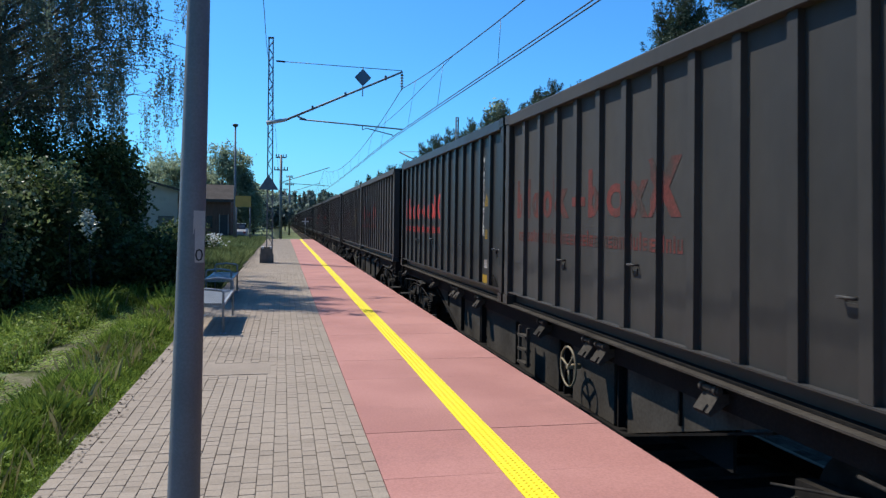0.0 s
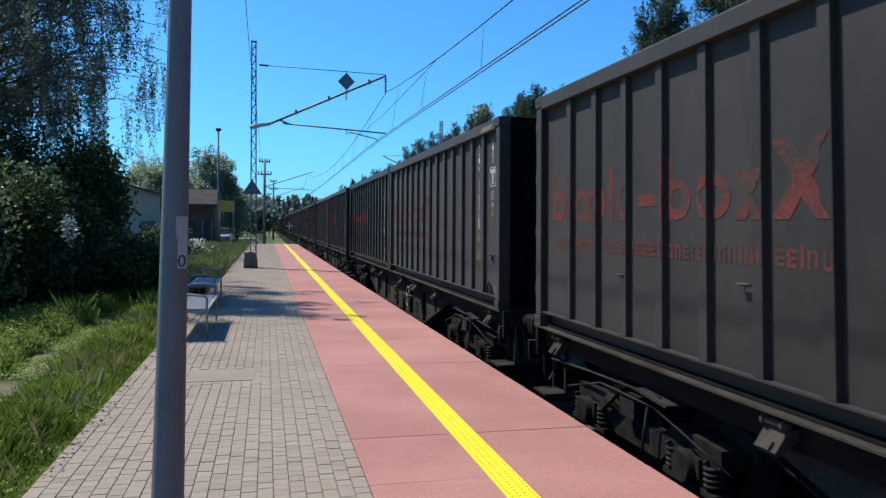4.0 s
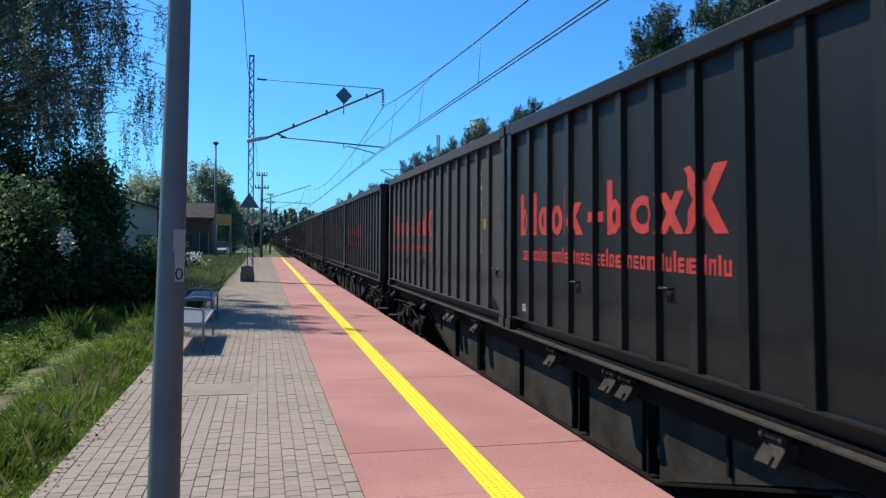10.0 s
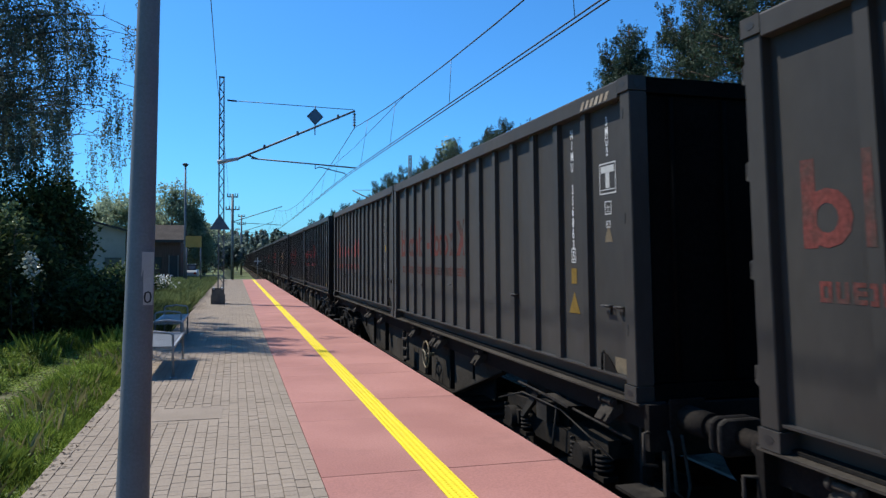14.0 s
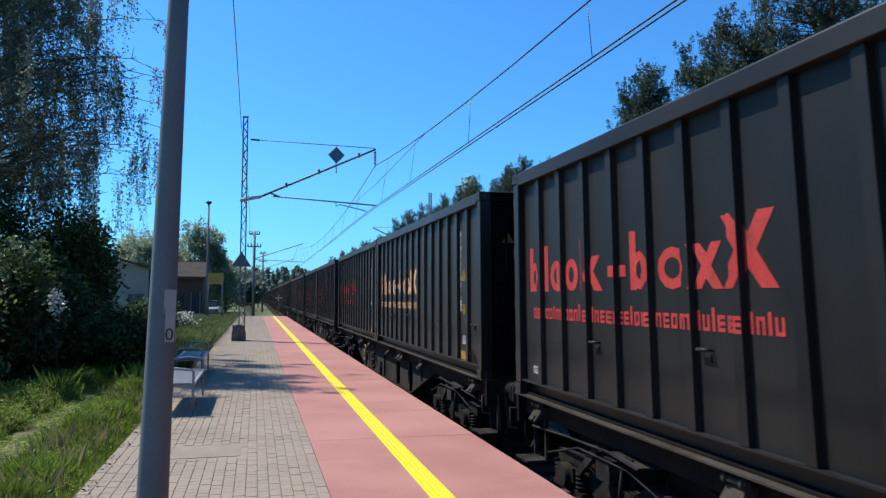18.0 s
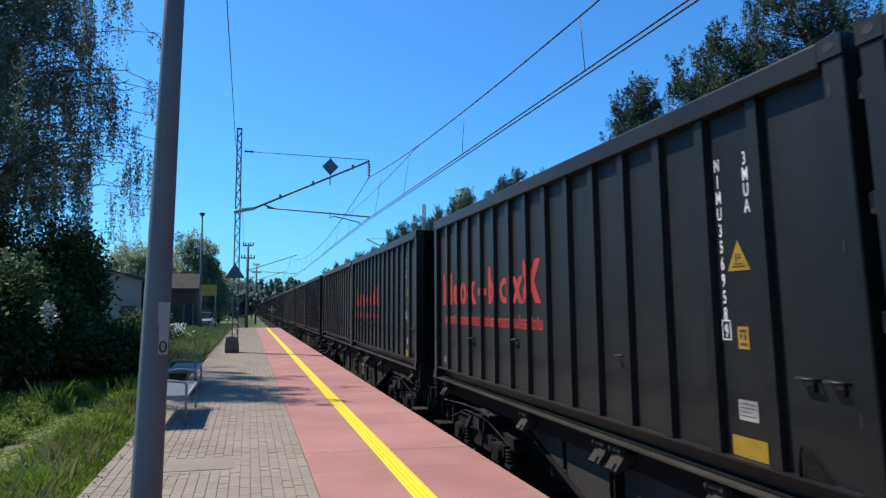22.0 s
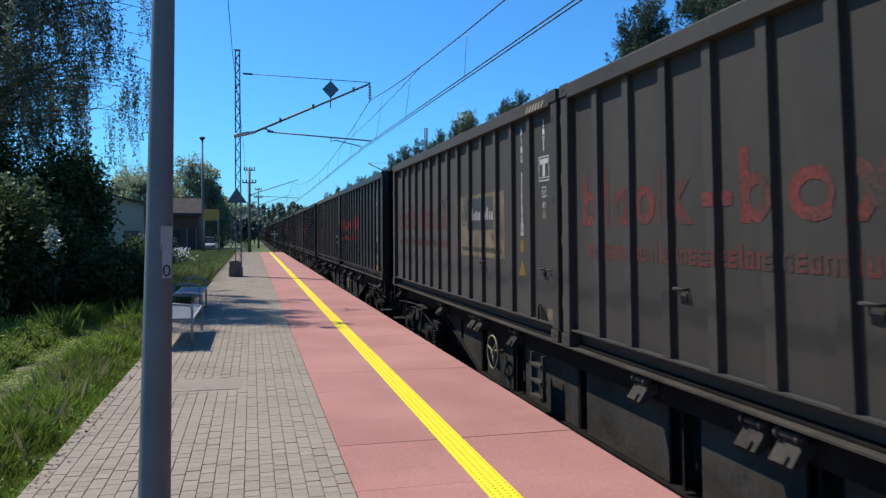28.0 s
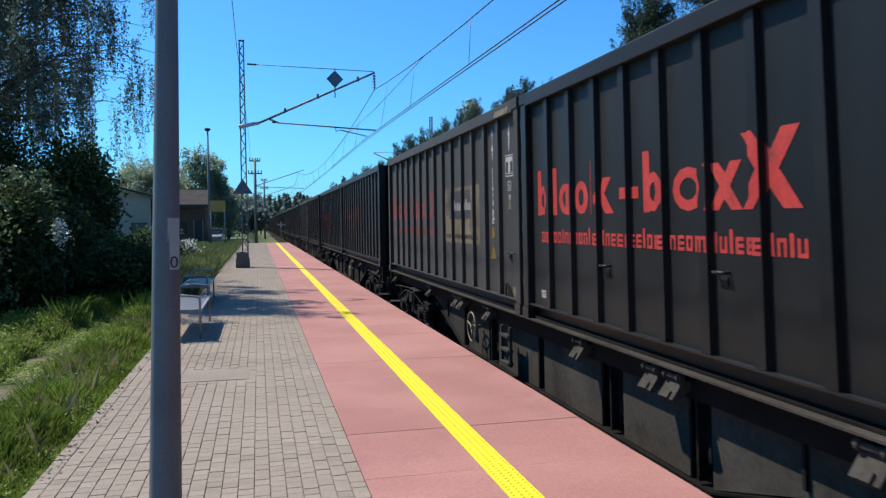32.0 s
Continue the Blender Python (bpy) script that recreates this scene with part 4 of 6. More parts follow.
def container(paint, mark, marks, number, kind_code, far=False):
    """One ribbed bulk container; marks: yellow, white, sign or boxed."""
    look_words = {"dark": "black", "worn": "grey-black", "dusty": "dust-greyed", "brown": "brown-dusted"}[paint]
    mark_words = {"red": "bright red painted mark", "red_mid": "worn red painted mark", "red_faded": "faded red painted mark", "cream": "cream-orange painted mark"}[mark]
    extra = {"yellow": "with yellow stickers", "white": "with white code", "sign": "with a faded tan sign", "boxed": "with a boxed white mark", "plain": "with a boxed white mark"}[marks]
    c = thing("freight_container", label=f"{look_words} ribbed container, {mark_words}, {extra}", category="container", group="containers of the train")
    lay = "b" if marks in ("sign", "boxed", "plain") else "a"
    b, ribs = BODY[paint, lay], RIBS[lay]
    for name in ("side_panel", "far_side_panel", "top_rail", "bottom_rail", "rail_lip", "far_rails", "floor_frame", "cover"):
        part(b[name].name.split(".")[0], b[name], None, c)
    if far:
        bm = bmesh.new()
        for y in ribs:
            prism(bm, [(PANEL_X + 0.005, y - 0.06), (PANEL_X + 0.005, y + 0.06), (RIB_X, y + 0.05), (RIB_X, y - 0.05)], "z", 0.168, CON_H - 0.152)
        b.setdefault("ribs", mesh_of("ribs", bm, PAINTS[paint]))
        part("ribs", b["ribs"], None, c)
    else:
        for y in ribs:
            part("rib", b["rib"], None, c).location = (0, y, 0)
    for sx, sy in ((1, 1), (1, -1), (-1, 1), (-1, -1)):
        flip = Matrix.Diagonal((sx, sy, 1, 1))
        part("corner_post", b["corner_post"], None, c).matrix_basis = flip
        for z in (0, CON_H - 0.118):
            cast = part("corner_casting", b["corner_casting"], None, c)
            cast.matrix_basis = Matrix.Translation((0, 0, z)) @ flip
            if sx > 0 and not far:
                part("hole", b["hole"], None, cast, "black oval plug, the shade of a lock hole as colour")
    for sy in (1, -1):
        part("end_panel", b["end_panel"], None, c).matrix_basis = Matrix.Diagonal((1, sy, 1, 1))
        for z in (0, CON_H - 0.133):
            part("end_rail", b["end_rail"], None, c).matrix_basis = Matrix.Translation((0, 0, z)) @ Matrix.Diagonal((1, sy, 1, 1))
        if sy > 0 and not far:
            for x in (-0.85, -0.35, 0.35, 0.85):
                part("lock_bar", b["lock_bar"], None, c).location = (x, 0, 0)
    part("painted_mark", LOGO_MESH[mark, lay][0], None, c, mark_words)
    tagged(part("painted_line", LOGO_MESH[mark, lay][1], None, c, "thin row of small painted strokes"), kind="stuff")
    if far:
        return c
    part("latch", b["latch"], None, c)
    part("lever", b["lever"], None, c, "small bent door lever with a gusset")
    for z in (0.42, 1.05, 1.65, 2.25):
        part("hinge", b["hinge"], None, c).location = (0, 0, z)
    for z in (0.55, 1.45, 2.30):
        part("slot", b["slot"], None, c, "black oval on the corner post, the shade of a slot as colour").location = (0, 0, z)
    for y, z in ((0.75, 0.75), (-1.85, 0.72), (2.5, 0.7)):
        part("grip", b["grip"], None, c).location = (0, y, z)
    ink = "white" if marks != "white" else "white_worn"
    if lay == "a":
        cy, ty = ribs[12] - 0.135, ribs[12] - 0.305
        on_side(stacked(number[:4] + number[5:12], 0.122, ink, 0.92), "container_code", c, cy, 2.15, label="white stencilled code, top to bottom")
        on_side(BOX[ink], "digit_box", c, cy, 2.15 - 0.1122 * 10 - 0.052)
        on_side(stacked(kind_code, 0.122, ink, 0.86), "type_code", c, ty - 0.125, 2.15, label="white stencilled type code")
        if marks == "yellow":
            tri = on_side(TRI, "warning_triangle", c, ty, 1.365, label="yellow warning triangle")
            part("print", TRI_PRINT, None, tri).location = (0, 0, 0.002)
            tag = on_side(TAG_Y, "yellow_tag", c, ty, 0.93, label="small yellow height tag")
            part("print", TAG_PRINT, None, tag).location = (0, 0, 0.002)
            data = on_side(TAG_W, "white_tag", c, ty, 0.47, label="pale data plate")
            part("print", DATA_PRINT, None, data).location = (0, 0, 0.002)
            small = on_side(TAG_SMALL, "white_label", c, CON_L / 2 - 0.52, 0.30, label="small white label")
            part("print", LABEL_PRINT, None, small).location = (0, 0, 0.002)
            ends = part("end_triangle", TRI_DULL, None, c, "yellow warning triangle on the end")
            ends.matrix_basis = Matrix.Translation((-0.82, -CON_L / 2 + 0.046, 1.88)) @ Matrix.Rotation(math.pi / 2, 4, "X") @ Matrix.Scale(0.75, 4)
            on_side(TAG_BIG, "yellow_band", c, ty + 0.01, 0.235, label="yellow band sticker")
        else:
            on_side(TAG_Y, "yellow_tag", c, ty, 1.35, label="small yellow tag")
    else:
        cy, ty = ribs[11] - 0.29, ribs[12] - 0.37
        on_side(stacked(number[:4] + " " + number[5:12], 0.122, ink, 0.86), "container_code", c, cy, 2.36, label="white stencilled code, top to bottom")
        on_side(BOX[ink], "digit_box", c, cy, 2.36 - 0.105 * 11 - 0.052)
        on_side(stacked(kind_code, 0.110, ink, 0.80), "type_code", c, ty, 2.36, label="white stencilled type code")
        on_side(T_MARK, "boxed_mark", c, ty, 1.815, label="white boxed mark")
        on_side(T_SMALL, "small_mark_frame", c, ty, 1.56)
        on_side(lettering("it", 0.105, "mark_white"), "type_mark", c, ty, 1.605)
        on_side(lettering("83", 0.09, "mark_white"), "size_number", c, ty, 1.46)
        on_side(TRI_PALE, "small_triangle", c, ty, 1.265, label="pale small triangle")
        on_side(TAG_DULL, "yellow_tag", c, cy, 0.96, label="small yellow tag")
        on_side(TRI_DULL, "warning_triangle", c, cy, 0.61, label="yellow warning triangle")
        on_side(TAG_TAN, "data_plate", c, -CON_L / 2 + 0.36, 0.235, label="pale data plate")
        on_side(HASH, "hazard_hatch", c, -3.70, CON_H - 0.10, -CON_W / 2 - 0.003, "pale slanted hatch on the top rail")
        if marks == "sign":
            for k, me in BOARD_MESH.items():
                field = part("sign_field", me, None, c, "faded painted sign" if k == "panel_tan" else "")
                if k in ("panel_print", "sticker_black"):
                    tagged(field, kind="stuff")
    if paint == "brown" and marks == "white":
        on_side(TAN_STRIPE, "dust_streak", c, ribs[8] - 0.30, 1.3, label="tan dust streak")
    return c


# ---- wagon
def wagon_proto(side):
    """A container wagon; side: which half, along the track, has the brake wheel (0: neither)."""
    w = thing("flat_wagon", label="dark grimy steel container wagon with deep side sills", category="wagon", group="wagons of the train")
    for s in (-1, 1):
        bm = bmesh.new()
        prism(bm, [(s * 1.10, 1.126), (s * 1.10, 0.915), (s * 1.0, 0.915), (s * 1.0, 1.126)], "y", -9.2, 9.2)
        part("side_sill", bm, "wagon", w)
        bm = bmesh.new()
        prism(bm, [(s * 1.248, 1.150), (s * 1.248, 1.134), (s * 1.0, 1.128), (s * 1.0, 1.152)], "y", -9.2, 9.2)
        # the sunlit line along the sill is helped by the paler steel
        part("sill_flange", bm, "wagon_light", w, "dusty flange along the sill, sunlight put into its pale colour")
        # fish-bellied web in four plates with dark gaps, stiffeners and a flange
        for y0, y1 in ((3.42, 5.60), (2.05, 3.12), (0.10, 1.60)):
            for m in (-1, 1):
                bm = bmesh.new()
                low = 0.26
                if y1 > 5:
                    out = [(m * y1, 0.905), (m * 5.45, 0.86), (m * y0, low), (m * y0, 0.905)]
                else:
                    out = [(m * y0, low), (m * y0, 0.905), (m * y1, 0.905), (m * y1, low)]
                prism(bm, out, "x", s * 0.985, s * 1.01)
                part("girder_web", bm, "wagon_light", w, "deep dusty girder plate, toned as sunlit")
        bm = bmesh.new()
        for y in (-4.4, -3.27, -1.85, 0, 1.85, 3.27, 4.4):
            box(bm, min(s * 0.96, s * 1.04), max(s * 0.96, s * 1.04), y - 0.014, y + 0.014, 0.28 if abs(y) < 4 else 0.60, 0.912)
        box(bm, min(s * 0.90, s * 0.93), max(s * 0.90, s * 0.93), -5.0, 5.0, 0.40, 0.91)
        part("stiffener", bm, "wagon", w)
        bm = bmesh.new()
        for a, b in (((-5.62, 0.89), (-3.42, 0.25)), ((-3.42, 0.25), (3.42, 0.25)), ((3.42, 0.25), (5.62, 0.89))):
            prism(bm, [(a[0], a[1] - 0.02), (b[0], b[1] - 0.02), b, a], "x", min(s * 0.92, s * 1.05), max(s * 0.92, s * 1.05))
        part("girder_flange", bm, "wagon", w)
        # folding container locks on the sill: a slotted body with two knobbed pins
        for y in (-8.6, -5.1, -3.05, -1.5, 1.5, 3.05, 5.1, 8.6):
            double = y in (-3.05, 3.05)
            for d in ((-0.16, 0.16) if double else (0,)):
                lock, c = bmesh.new(), y + d
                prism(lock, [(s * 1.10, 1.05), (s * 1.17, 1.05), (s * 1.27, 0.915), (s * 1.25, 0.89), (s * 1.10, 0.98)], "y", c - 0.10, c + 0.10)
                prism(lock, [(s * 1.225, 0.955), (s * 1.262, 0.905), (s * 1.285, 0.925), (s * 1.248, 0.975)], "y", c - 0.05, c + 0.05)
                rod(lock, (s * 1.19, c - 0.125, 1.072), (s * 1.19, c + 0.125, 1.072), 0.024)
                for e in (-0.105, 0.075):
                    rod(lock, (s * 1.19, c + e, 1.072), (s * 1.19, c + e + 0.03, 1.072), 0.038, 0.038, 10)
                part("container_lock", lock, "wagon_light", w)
    bm = bmesh.new()
    box(bm, -0.22, 0.22, -9.2, 9.2, 0.80, 1.12)
    for y in (-9.0, -7.1, -5.2, -2.6, 0, 2.6, 5.2, 7.1, 9.0):
        box(bm, -1.0, 1.0, y - 0.08, y + 0.08, 0.90, 1.13)
    part("centre_sill", bm, "wagon", w)
    for s in (-1, 1):
        bm = bmesh.new()
        box(bm, -1.2, 1.2, min(s * 9.2, s * 9.27), max(s * 9.2, s * 9.27), 0.80, 1.152)
        soften(bm, 0.01)
        part("headstock", bm, "wagon", w)
        for x in (-0.875, 0.875):
            bm = bmesh.new()
            rod(bm, (x, s * 9.27, 1.04), (x, s * 9.60, 1.04), 0.105, 0.10, 16)
            rod(bm, (x, s * 9.50, 1.04), (x, s * 9.80, 1.04), 0.072, 0.072, 16)
            box(bm, x - 0.15, x + 0.15, min(s * 9.271, s * 9.295), max(s * 9.271, s * 9.295), 0.89, 1.19)
            buf = part("buffer", bm, "wagon", w)
            bm = bmesh.new()
            prism(bm, [(x + max(-0.185, min(0.185, 0.22 * math.cos(a * math.pi / 10))), 1.04 + max(-0.13, min(0.13, 0.17 * math.sin(a * math.pi / 10)))) for a in range(20)], "y", s * 9.80, s * 9.845)
            soften(bm, 0.012)
            part("buffer_head", bm, "gear", buf)
        bm = bmesh.new()
        tube(bm, [(-0.12, s * 9.3, 0.98), (-0.15, s * 9.5, 0.62), (-0.1, s * 9.75, 0.55), (0, s * 9.86, 0.75)], 0.028)
        tube(bm, [(0.2, s * 9.3, 0.98), (0.25, s * 9.5, 0.55), (0.2, s * 9.75, 0.5), (0.1, s * 9.86, 0.7)], 0.028)
        part("brake_hose", bm, "ink", w)
        bm = bmesh.new()
        rod(bm, (0, s * 9.27, 1.04), (0, s * 9.86, 1.03), 0.05)
        box(bm, -0.04, 0.04, min(s * 9.7, s * 9.86), max(s * 9.7, s * 9.86), 0.92, 1.09)
        part("draw_hook", bm, "bogie", w)
        bm = bmesh.new()
        tube(bm, [(-1.16, s * 9.24, 0.95), (-1.27, s * 9.30, 0.95), (-1.27, s * 9.30, 0.72), (-1.16, s * 9.30, 0.70)], 0.014)
        tube(bm, [(-1.04, s * 9.28, 0.95), (-1.06, s * 9.36, 0.86), (-1.05, s * 9.38, 0.52), (-0.98, s * 9.40, 0.45), (-0.93, s * 9.38, 0.55), (-0.94, s * 9.30, 0.92)], 0.013)
        part("handrail", bm, "wagon_light", w, "bent steel handrail")
        bm = bmesh.new()
        box(bm, -1.25, -0.98, s * 9.0 - 0.19, s * 9.0 + 0.19, 0.40, 0.425)
        for d in (-0.17, 0.17):
            box(bm, -1.02, -0.985, s * 9.0 + d - 0.02, s * 9.0 + d + 0.02, 0.42, 0.93)
        part("step", bm, "gear", w)
        # roof plate over the bogie end and the long brake rod
        bm = bmesh.new()
        tube(bm, [(-1.14, s * 8.9, 0.80), (-1.17, s * 7.9, 0.86), (-1.17, s * 6.5, 0.90)], 0.013)
        part("pipe", bm, "gear", w)
    # shunter's step frame and hand-brake wheel on the platform side
    if side:
        bm = bmesh.new()
        for y in (0.62, 0.95):
            box(bm, -1.20, -1.16, side * y - 0.02, side * y + 0.02, 0.42, 0.92)
        for z in (0.45, 0.62, 0.80):
            box(bm, -1.22, -1.14, side * 0.785 - 0.165, side * 0.785 + 0.165, z - 0.015, z + 0.015)
        part("ladder_step", bm, "wagon_light", w)
        bm = bmesh.new()
        wy = side * 2.35
        ring(bm, (-1.19, wy, 0.70), (1, 0, 0), 0.215, 0.0125, 28, 6)
        for a in (0.3, 2.4, 4.5):
            rod(bm, (-1.19, wy, 0.70), (-1.19, wy + 0.21 * math.cos(a), 0.70 + 0.21 * math.sin(a)), 0.013)
        rod(bm, (-1.21, wy, 0.70), (-1.05, wy, 0.70), 0.03)
        part("brake_wheel", bm, M["brass_wheel"], w, "dusty hand-brake wheel")
    bm = bmesh.new()
    rod(bm, (-0.75, 2.6, 0.62), (-0.75, 3.7, 0.62), 0.21, 0.21, 14)
    part("air_tank", bm, "bogie", w)
    for k, s in enumerate((-1, 1)):
        bogie(w, s * 7.1)
    return w


def wheel_meshes():
    bm = bmesh.new()
    rod(bm, (-0.99, 0, 0), (0.99, 0, 0), 0.08, 0.08, 12)
    axle = mesh_of("axle", bm, "bogie")
    bm = bmesh.new()
    seg = 28
    prof = [(0.07, 0.10), (0.05, 0.30), (0.065, 0.40), (0.07, 0.455), (-0.05, 0.465), (-0.07, 0.49), (-0.07, 0.40), (0.02, 0.30), (-0.06, 0.10)]
    rings = [[bm.verts.new((-x, r * math.cos(2 * math.pi * i / seg), r * math.sin(2 * math.pi * i / seg))) for i in range(seg)] for x, r in prof]
    for a, b in zip(rings, rings[1:] + rings[:1]):
        for i in range(seg):
            bm.faces.new((a[i], a[(i + 1) % seg], b[(i + 1) % seg], b[i])).smooth = True
    bmesh.ops.recalc_face_normals(bm, faces=bm.faces)
    for i in range(5):
        a = 2 * math.pi * i / 5
        rod(bm, (-0.045, 0.2 * math.cos(a), 0.2 * math.sin(a)), (-0.075, 0.2 * math.cos(a), 0.2 * math.sin(a)), 0.02)
    return axle, mesh_of("wheel", bm, "bogie")


def bogie(w, yc):
    bm = bmesh.new()
    for s in (-1, 1):
        x0, x1 = s * 0.93, s * 1.06
        prism(bm, [(yc - 1.25, 0.50), (yc - 1.25, 0.66), (yc - 0.62, 0.70), (yc - 0.42, 0.56), (yc + 0.42, 0.56), (yc + 0.62, 0.70), (yc + 1.25, 0.66), (yc + 1.25, 0.50), (yc + 0.62, 0.52), (yc + 0.40, 0.34), (yc - 0.40, 0.34), (yc - 0.62, 0.52)], "x", min(x0, x1), max(x0, x1))
    box(bm, -0.95, 0.95, yc - 0.22, yc + 0.22, 0.42, 0.72)
    for e in (-1.22, 1.22):
        box(bm, -0.95, 0.95, yc + e - 0.04, yc + e + 0.04, 0.50, 0.62)
    rod(bm, (0, yc, 0.7), (0, yc, 0.9), 0.25, 0.25, 16)
    frame_ob = part("bogie", bm, "bogie", w, "cast bogie frame, brown-black with grime")
    for s in (-1, 1):
        for d in (-0.9, 0.9):
            y = yc + d
            bm = bmesh.new()
            rod(bm, (s * 0.98, y, 0.46), (s * 1.19, y, 0.46), 0.125, 0.115, 14)
            box(bm, min(s * 0.96, s * 1.13), max(s * 0.96, s * 1.13), y - 0.17, y + 0.17, 0.40, 0.55)
            box(bm, min(s * 0.97, s * 1.12), max(s * 0.97, s * 1.12), y - 0.36, y + 0.36, 0.30, 0.345)
            soften(bm, 0.008)
            part("axle_box", bm, "bogie", frame_ob)
            if s < 0:
                for e in (-0.26, 0.26):
                    part("coil_spring", SPRING, None, frame_ob, "dusty coil spring").location = (s * 1.05, y + e, 0.345)
        bm = bmesh.new()
        tube(bm, [(s * 1.12, yc - 1.45, 0.55), (s * 1.17, yc - 0.5, 0.80), (s * 1.17, yc + 0.5, 0.80), (s * 1.12, yc + 1.4, 0.58)], 0.010)
        tube(bm, [(s * 1.14, yc - 0.35, 0.82), (s * 1.16, yc - 0.25, 0.30)], 0.014)
        prism(bm, [(yc + 0.10, 0.84), (yc + 0.55, 0.52), (yc + 0.62, 0.55), (yc + 0.20, 0.88)], "x", min(s * 1.10, s * 1.15), max(s * 1.10, s * 1.15))
        prism(bm, [(yc - 0.75, 0.86), (yc - 0.20, 0.90), (yc - 0.28, 0.92), (yc - 0.78, 0.885)], "x", min(s * 0.95, s * 1.22), max(s * 0.95, s * 1.22))
        box(bm, min(s * 1.02, s * 1.16), max(s * 1.02, s * 1.16), yc - 0.13, yc + 0.13, 0.60, 0.80)
        part("brake_gear", bm, "gear", frame_ob, "dusty brake rods and plates")
    for d in (-0.9, 0.9):
        ws = new("wheelset")
        ws.parent = w
        ws.matrix_basis = pose(0, yc + d, 0.46)
        axle, wheel = WHEEL
        part("axle", axle, None, ws)
        part("wheel", wheel, None, ws).location = (-0.75, 0, 0)
        part("wheel", wheel, None, ws).matrix_basis = Matrix.Translation((0.75, 0, 0)) @ Matrix.Rotation(math.pi, 4, "Z")


M["brass_wheel"] = mat("brake_wheel_paint", (0.16, 0.125, 0.07), (0.23, 0.185, 0.11), 5, 0.6, bump=0.05)
WHEEL = wheel_meshes()
coil = bmesh.new()
tube(coil, [(0.072 * math.cos(k * math.pi / 5), 0.072 * math.sin(k * math.pi / 5), 0.018 + 0.19 * k / 45) for k in range(46)], 0.017, 5)
SPRING = mesh_of("coil_spring", coil, "gear")

# what each wagon carries: (front, rear) as paint, mark, markings
LOADS = {
    -2: (("dark", "red", "yellow"), ("dark", "red_mid", "yellow")),
    -1: (("dusty", "red_faded", "white"), ("dark", "red", "yellow")),
    0: (("dusty", "red_mid", "white"), ("dusty", "red_faded", "sign")),
    1: (("dusty", "red_faded", "plain"), ("dark", "red_mid", "yellow")),
    2: (("worn", "red", "yellow"), ("dusty", "red_faded", "white")),
    3: (("dark", "red", "yellow"), ("dusty", "red", "white")),
    4: (("worn", "red", "white"), ("dusty", "red_faded", "sign")),
    5: (("dusty", "red_faded", "boxed"), ("dusty", "red_mid", "white")),
    6: (("dark", "red", "yellow"), ("dark", "red", "yellow")),
    7: (("dark", "cream", "yellow"), ("dark", "red", "yellow")),
    8: (("dark", "red", "yellow"), ("dark", "red", "yellow")),
    9: (("dark", "red", "yellow"), ("dusty", "red_faded", "boxed")),
    10: (("dark", "red_mid", "yellow"), ("dusty", "red_faded", "plain")),
    11: (("brown", "red_faded", "white"), ("brown", "red_faded", "sign")),
    12: (("dark", "red", "yellow"), ("brown", "red_faded", "white")),
    13: (("dark", "red", "yellow"), ("dusty", "red_mid", "sign")),
}
NUMBERS = {(1, 1): "NIMU 3562077", (4, 1): "NIMU 3565564", (0, 1): "NIMU 3565287", (8, 0): "NIMU 3561975", (6, 1): "NIMU 3562260", (13, 0): "NIMU 3561424"}
FIRST = 20.6547          # where the front of wagon 0's load stands at the start


# small unevenness of the pace: seconds, metres ahead of the even run
SURGE = ((0, 1, 2, 3, 6, 8, 9, 10, 11, 12, 14, 17, 18, 19, 20, 21, 22, 24, 27, 28, 29, 30, 31, 32),
         (0.026, -0.13, -0.055, -0.016, 0.0, -0.028, -0.06, -0.105, 0.13, 0.02, 0.015, 0.025, -0.035, 0.055, 0.02, -0.022, 0.012, -0.035, -0.035, 0.018, 0.0, -0.05, -0.13, -0.22))


def gone(t):
    """Metres that the train has run towards the camera's end by t seconds."""
    even = 7.480139 * t + 0.0653785 * t ** 2 - 0.001585213 * t ** 3 + 2.28748e-05 * t ** 4
    return even + float(np.interp(t, SURGE[0], SURGE[1]))


TRAIN, WHEELSETS = [], []


def train():
    rng = random.Random(21)
    proto = {side: wagon_proto(side) for side in (-1, 1, 0)}
    used = set()
    for n in range(-2, 29):
        front = FIRST + n * WAGON
        mid = front + CON_L + 0.05
        kind = 1 if n in (0, 2, 7, 11, 13, 15, 19) else 0 if n == 3 else -1
        w = copy_thing(proto[kind], Matrix.Identity(4)) if kind in used else proto[kind]
        used.add(kind)
        TRAIN.append((w, TRACK_X, mid, RAIL_Z))
        WHEELSETS.extend(c for c in w.children if c.name.startswith("wheelset"))
        loads = LOADS.get(n) or tuple((rng.choice(("dark", "dark", "dusty")), rng.choice(("red", "red_mid", "red_faded")), "yellow") for _ in (0, 1))
        for k, (paint, mark, marks) in enumerate(loads):
            number = NUMBERS.get((n, k), "NIMU 356" + "".join(rng.choice("0123456789") for _ in range(4)))
            c = container(paint, mark, marks, number, "3MUA" if marks in ("yellow",) else "3MU0", far=n > 13)
            if (n, k) == (12, 1):
                # a boxed hatch frame low at the front corner
                e = -CON_L / 2 + 0.22
                boxes("hatch_frame", c, "black_brown", (-1.245, PANEL_X, e, e + 0.07, 0.17, 1.02), (-1.245, PANEL_X, e + 0.55, e + 0.62, 0.17, 1.02), (-1.245, PANEL_X, e + 0.07, e + 0.55, 0.95, 1.02), (-1.245, PANEL_X, e + 0.07, e + 0.55, 0.74, 0.80), label="raised steel hatch frame")
            TRAIN.append((c, TRACK_X, front + CON_L / 2 + k * (CON_L + 0.1), RAIL_Z + 1.155))


train()

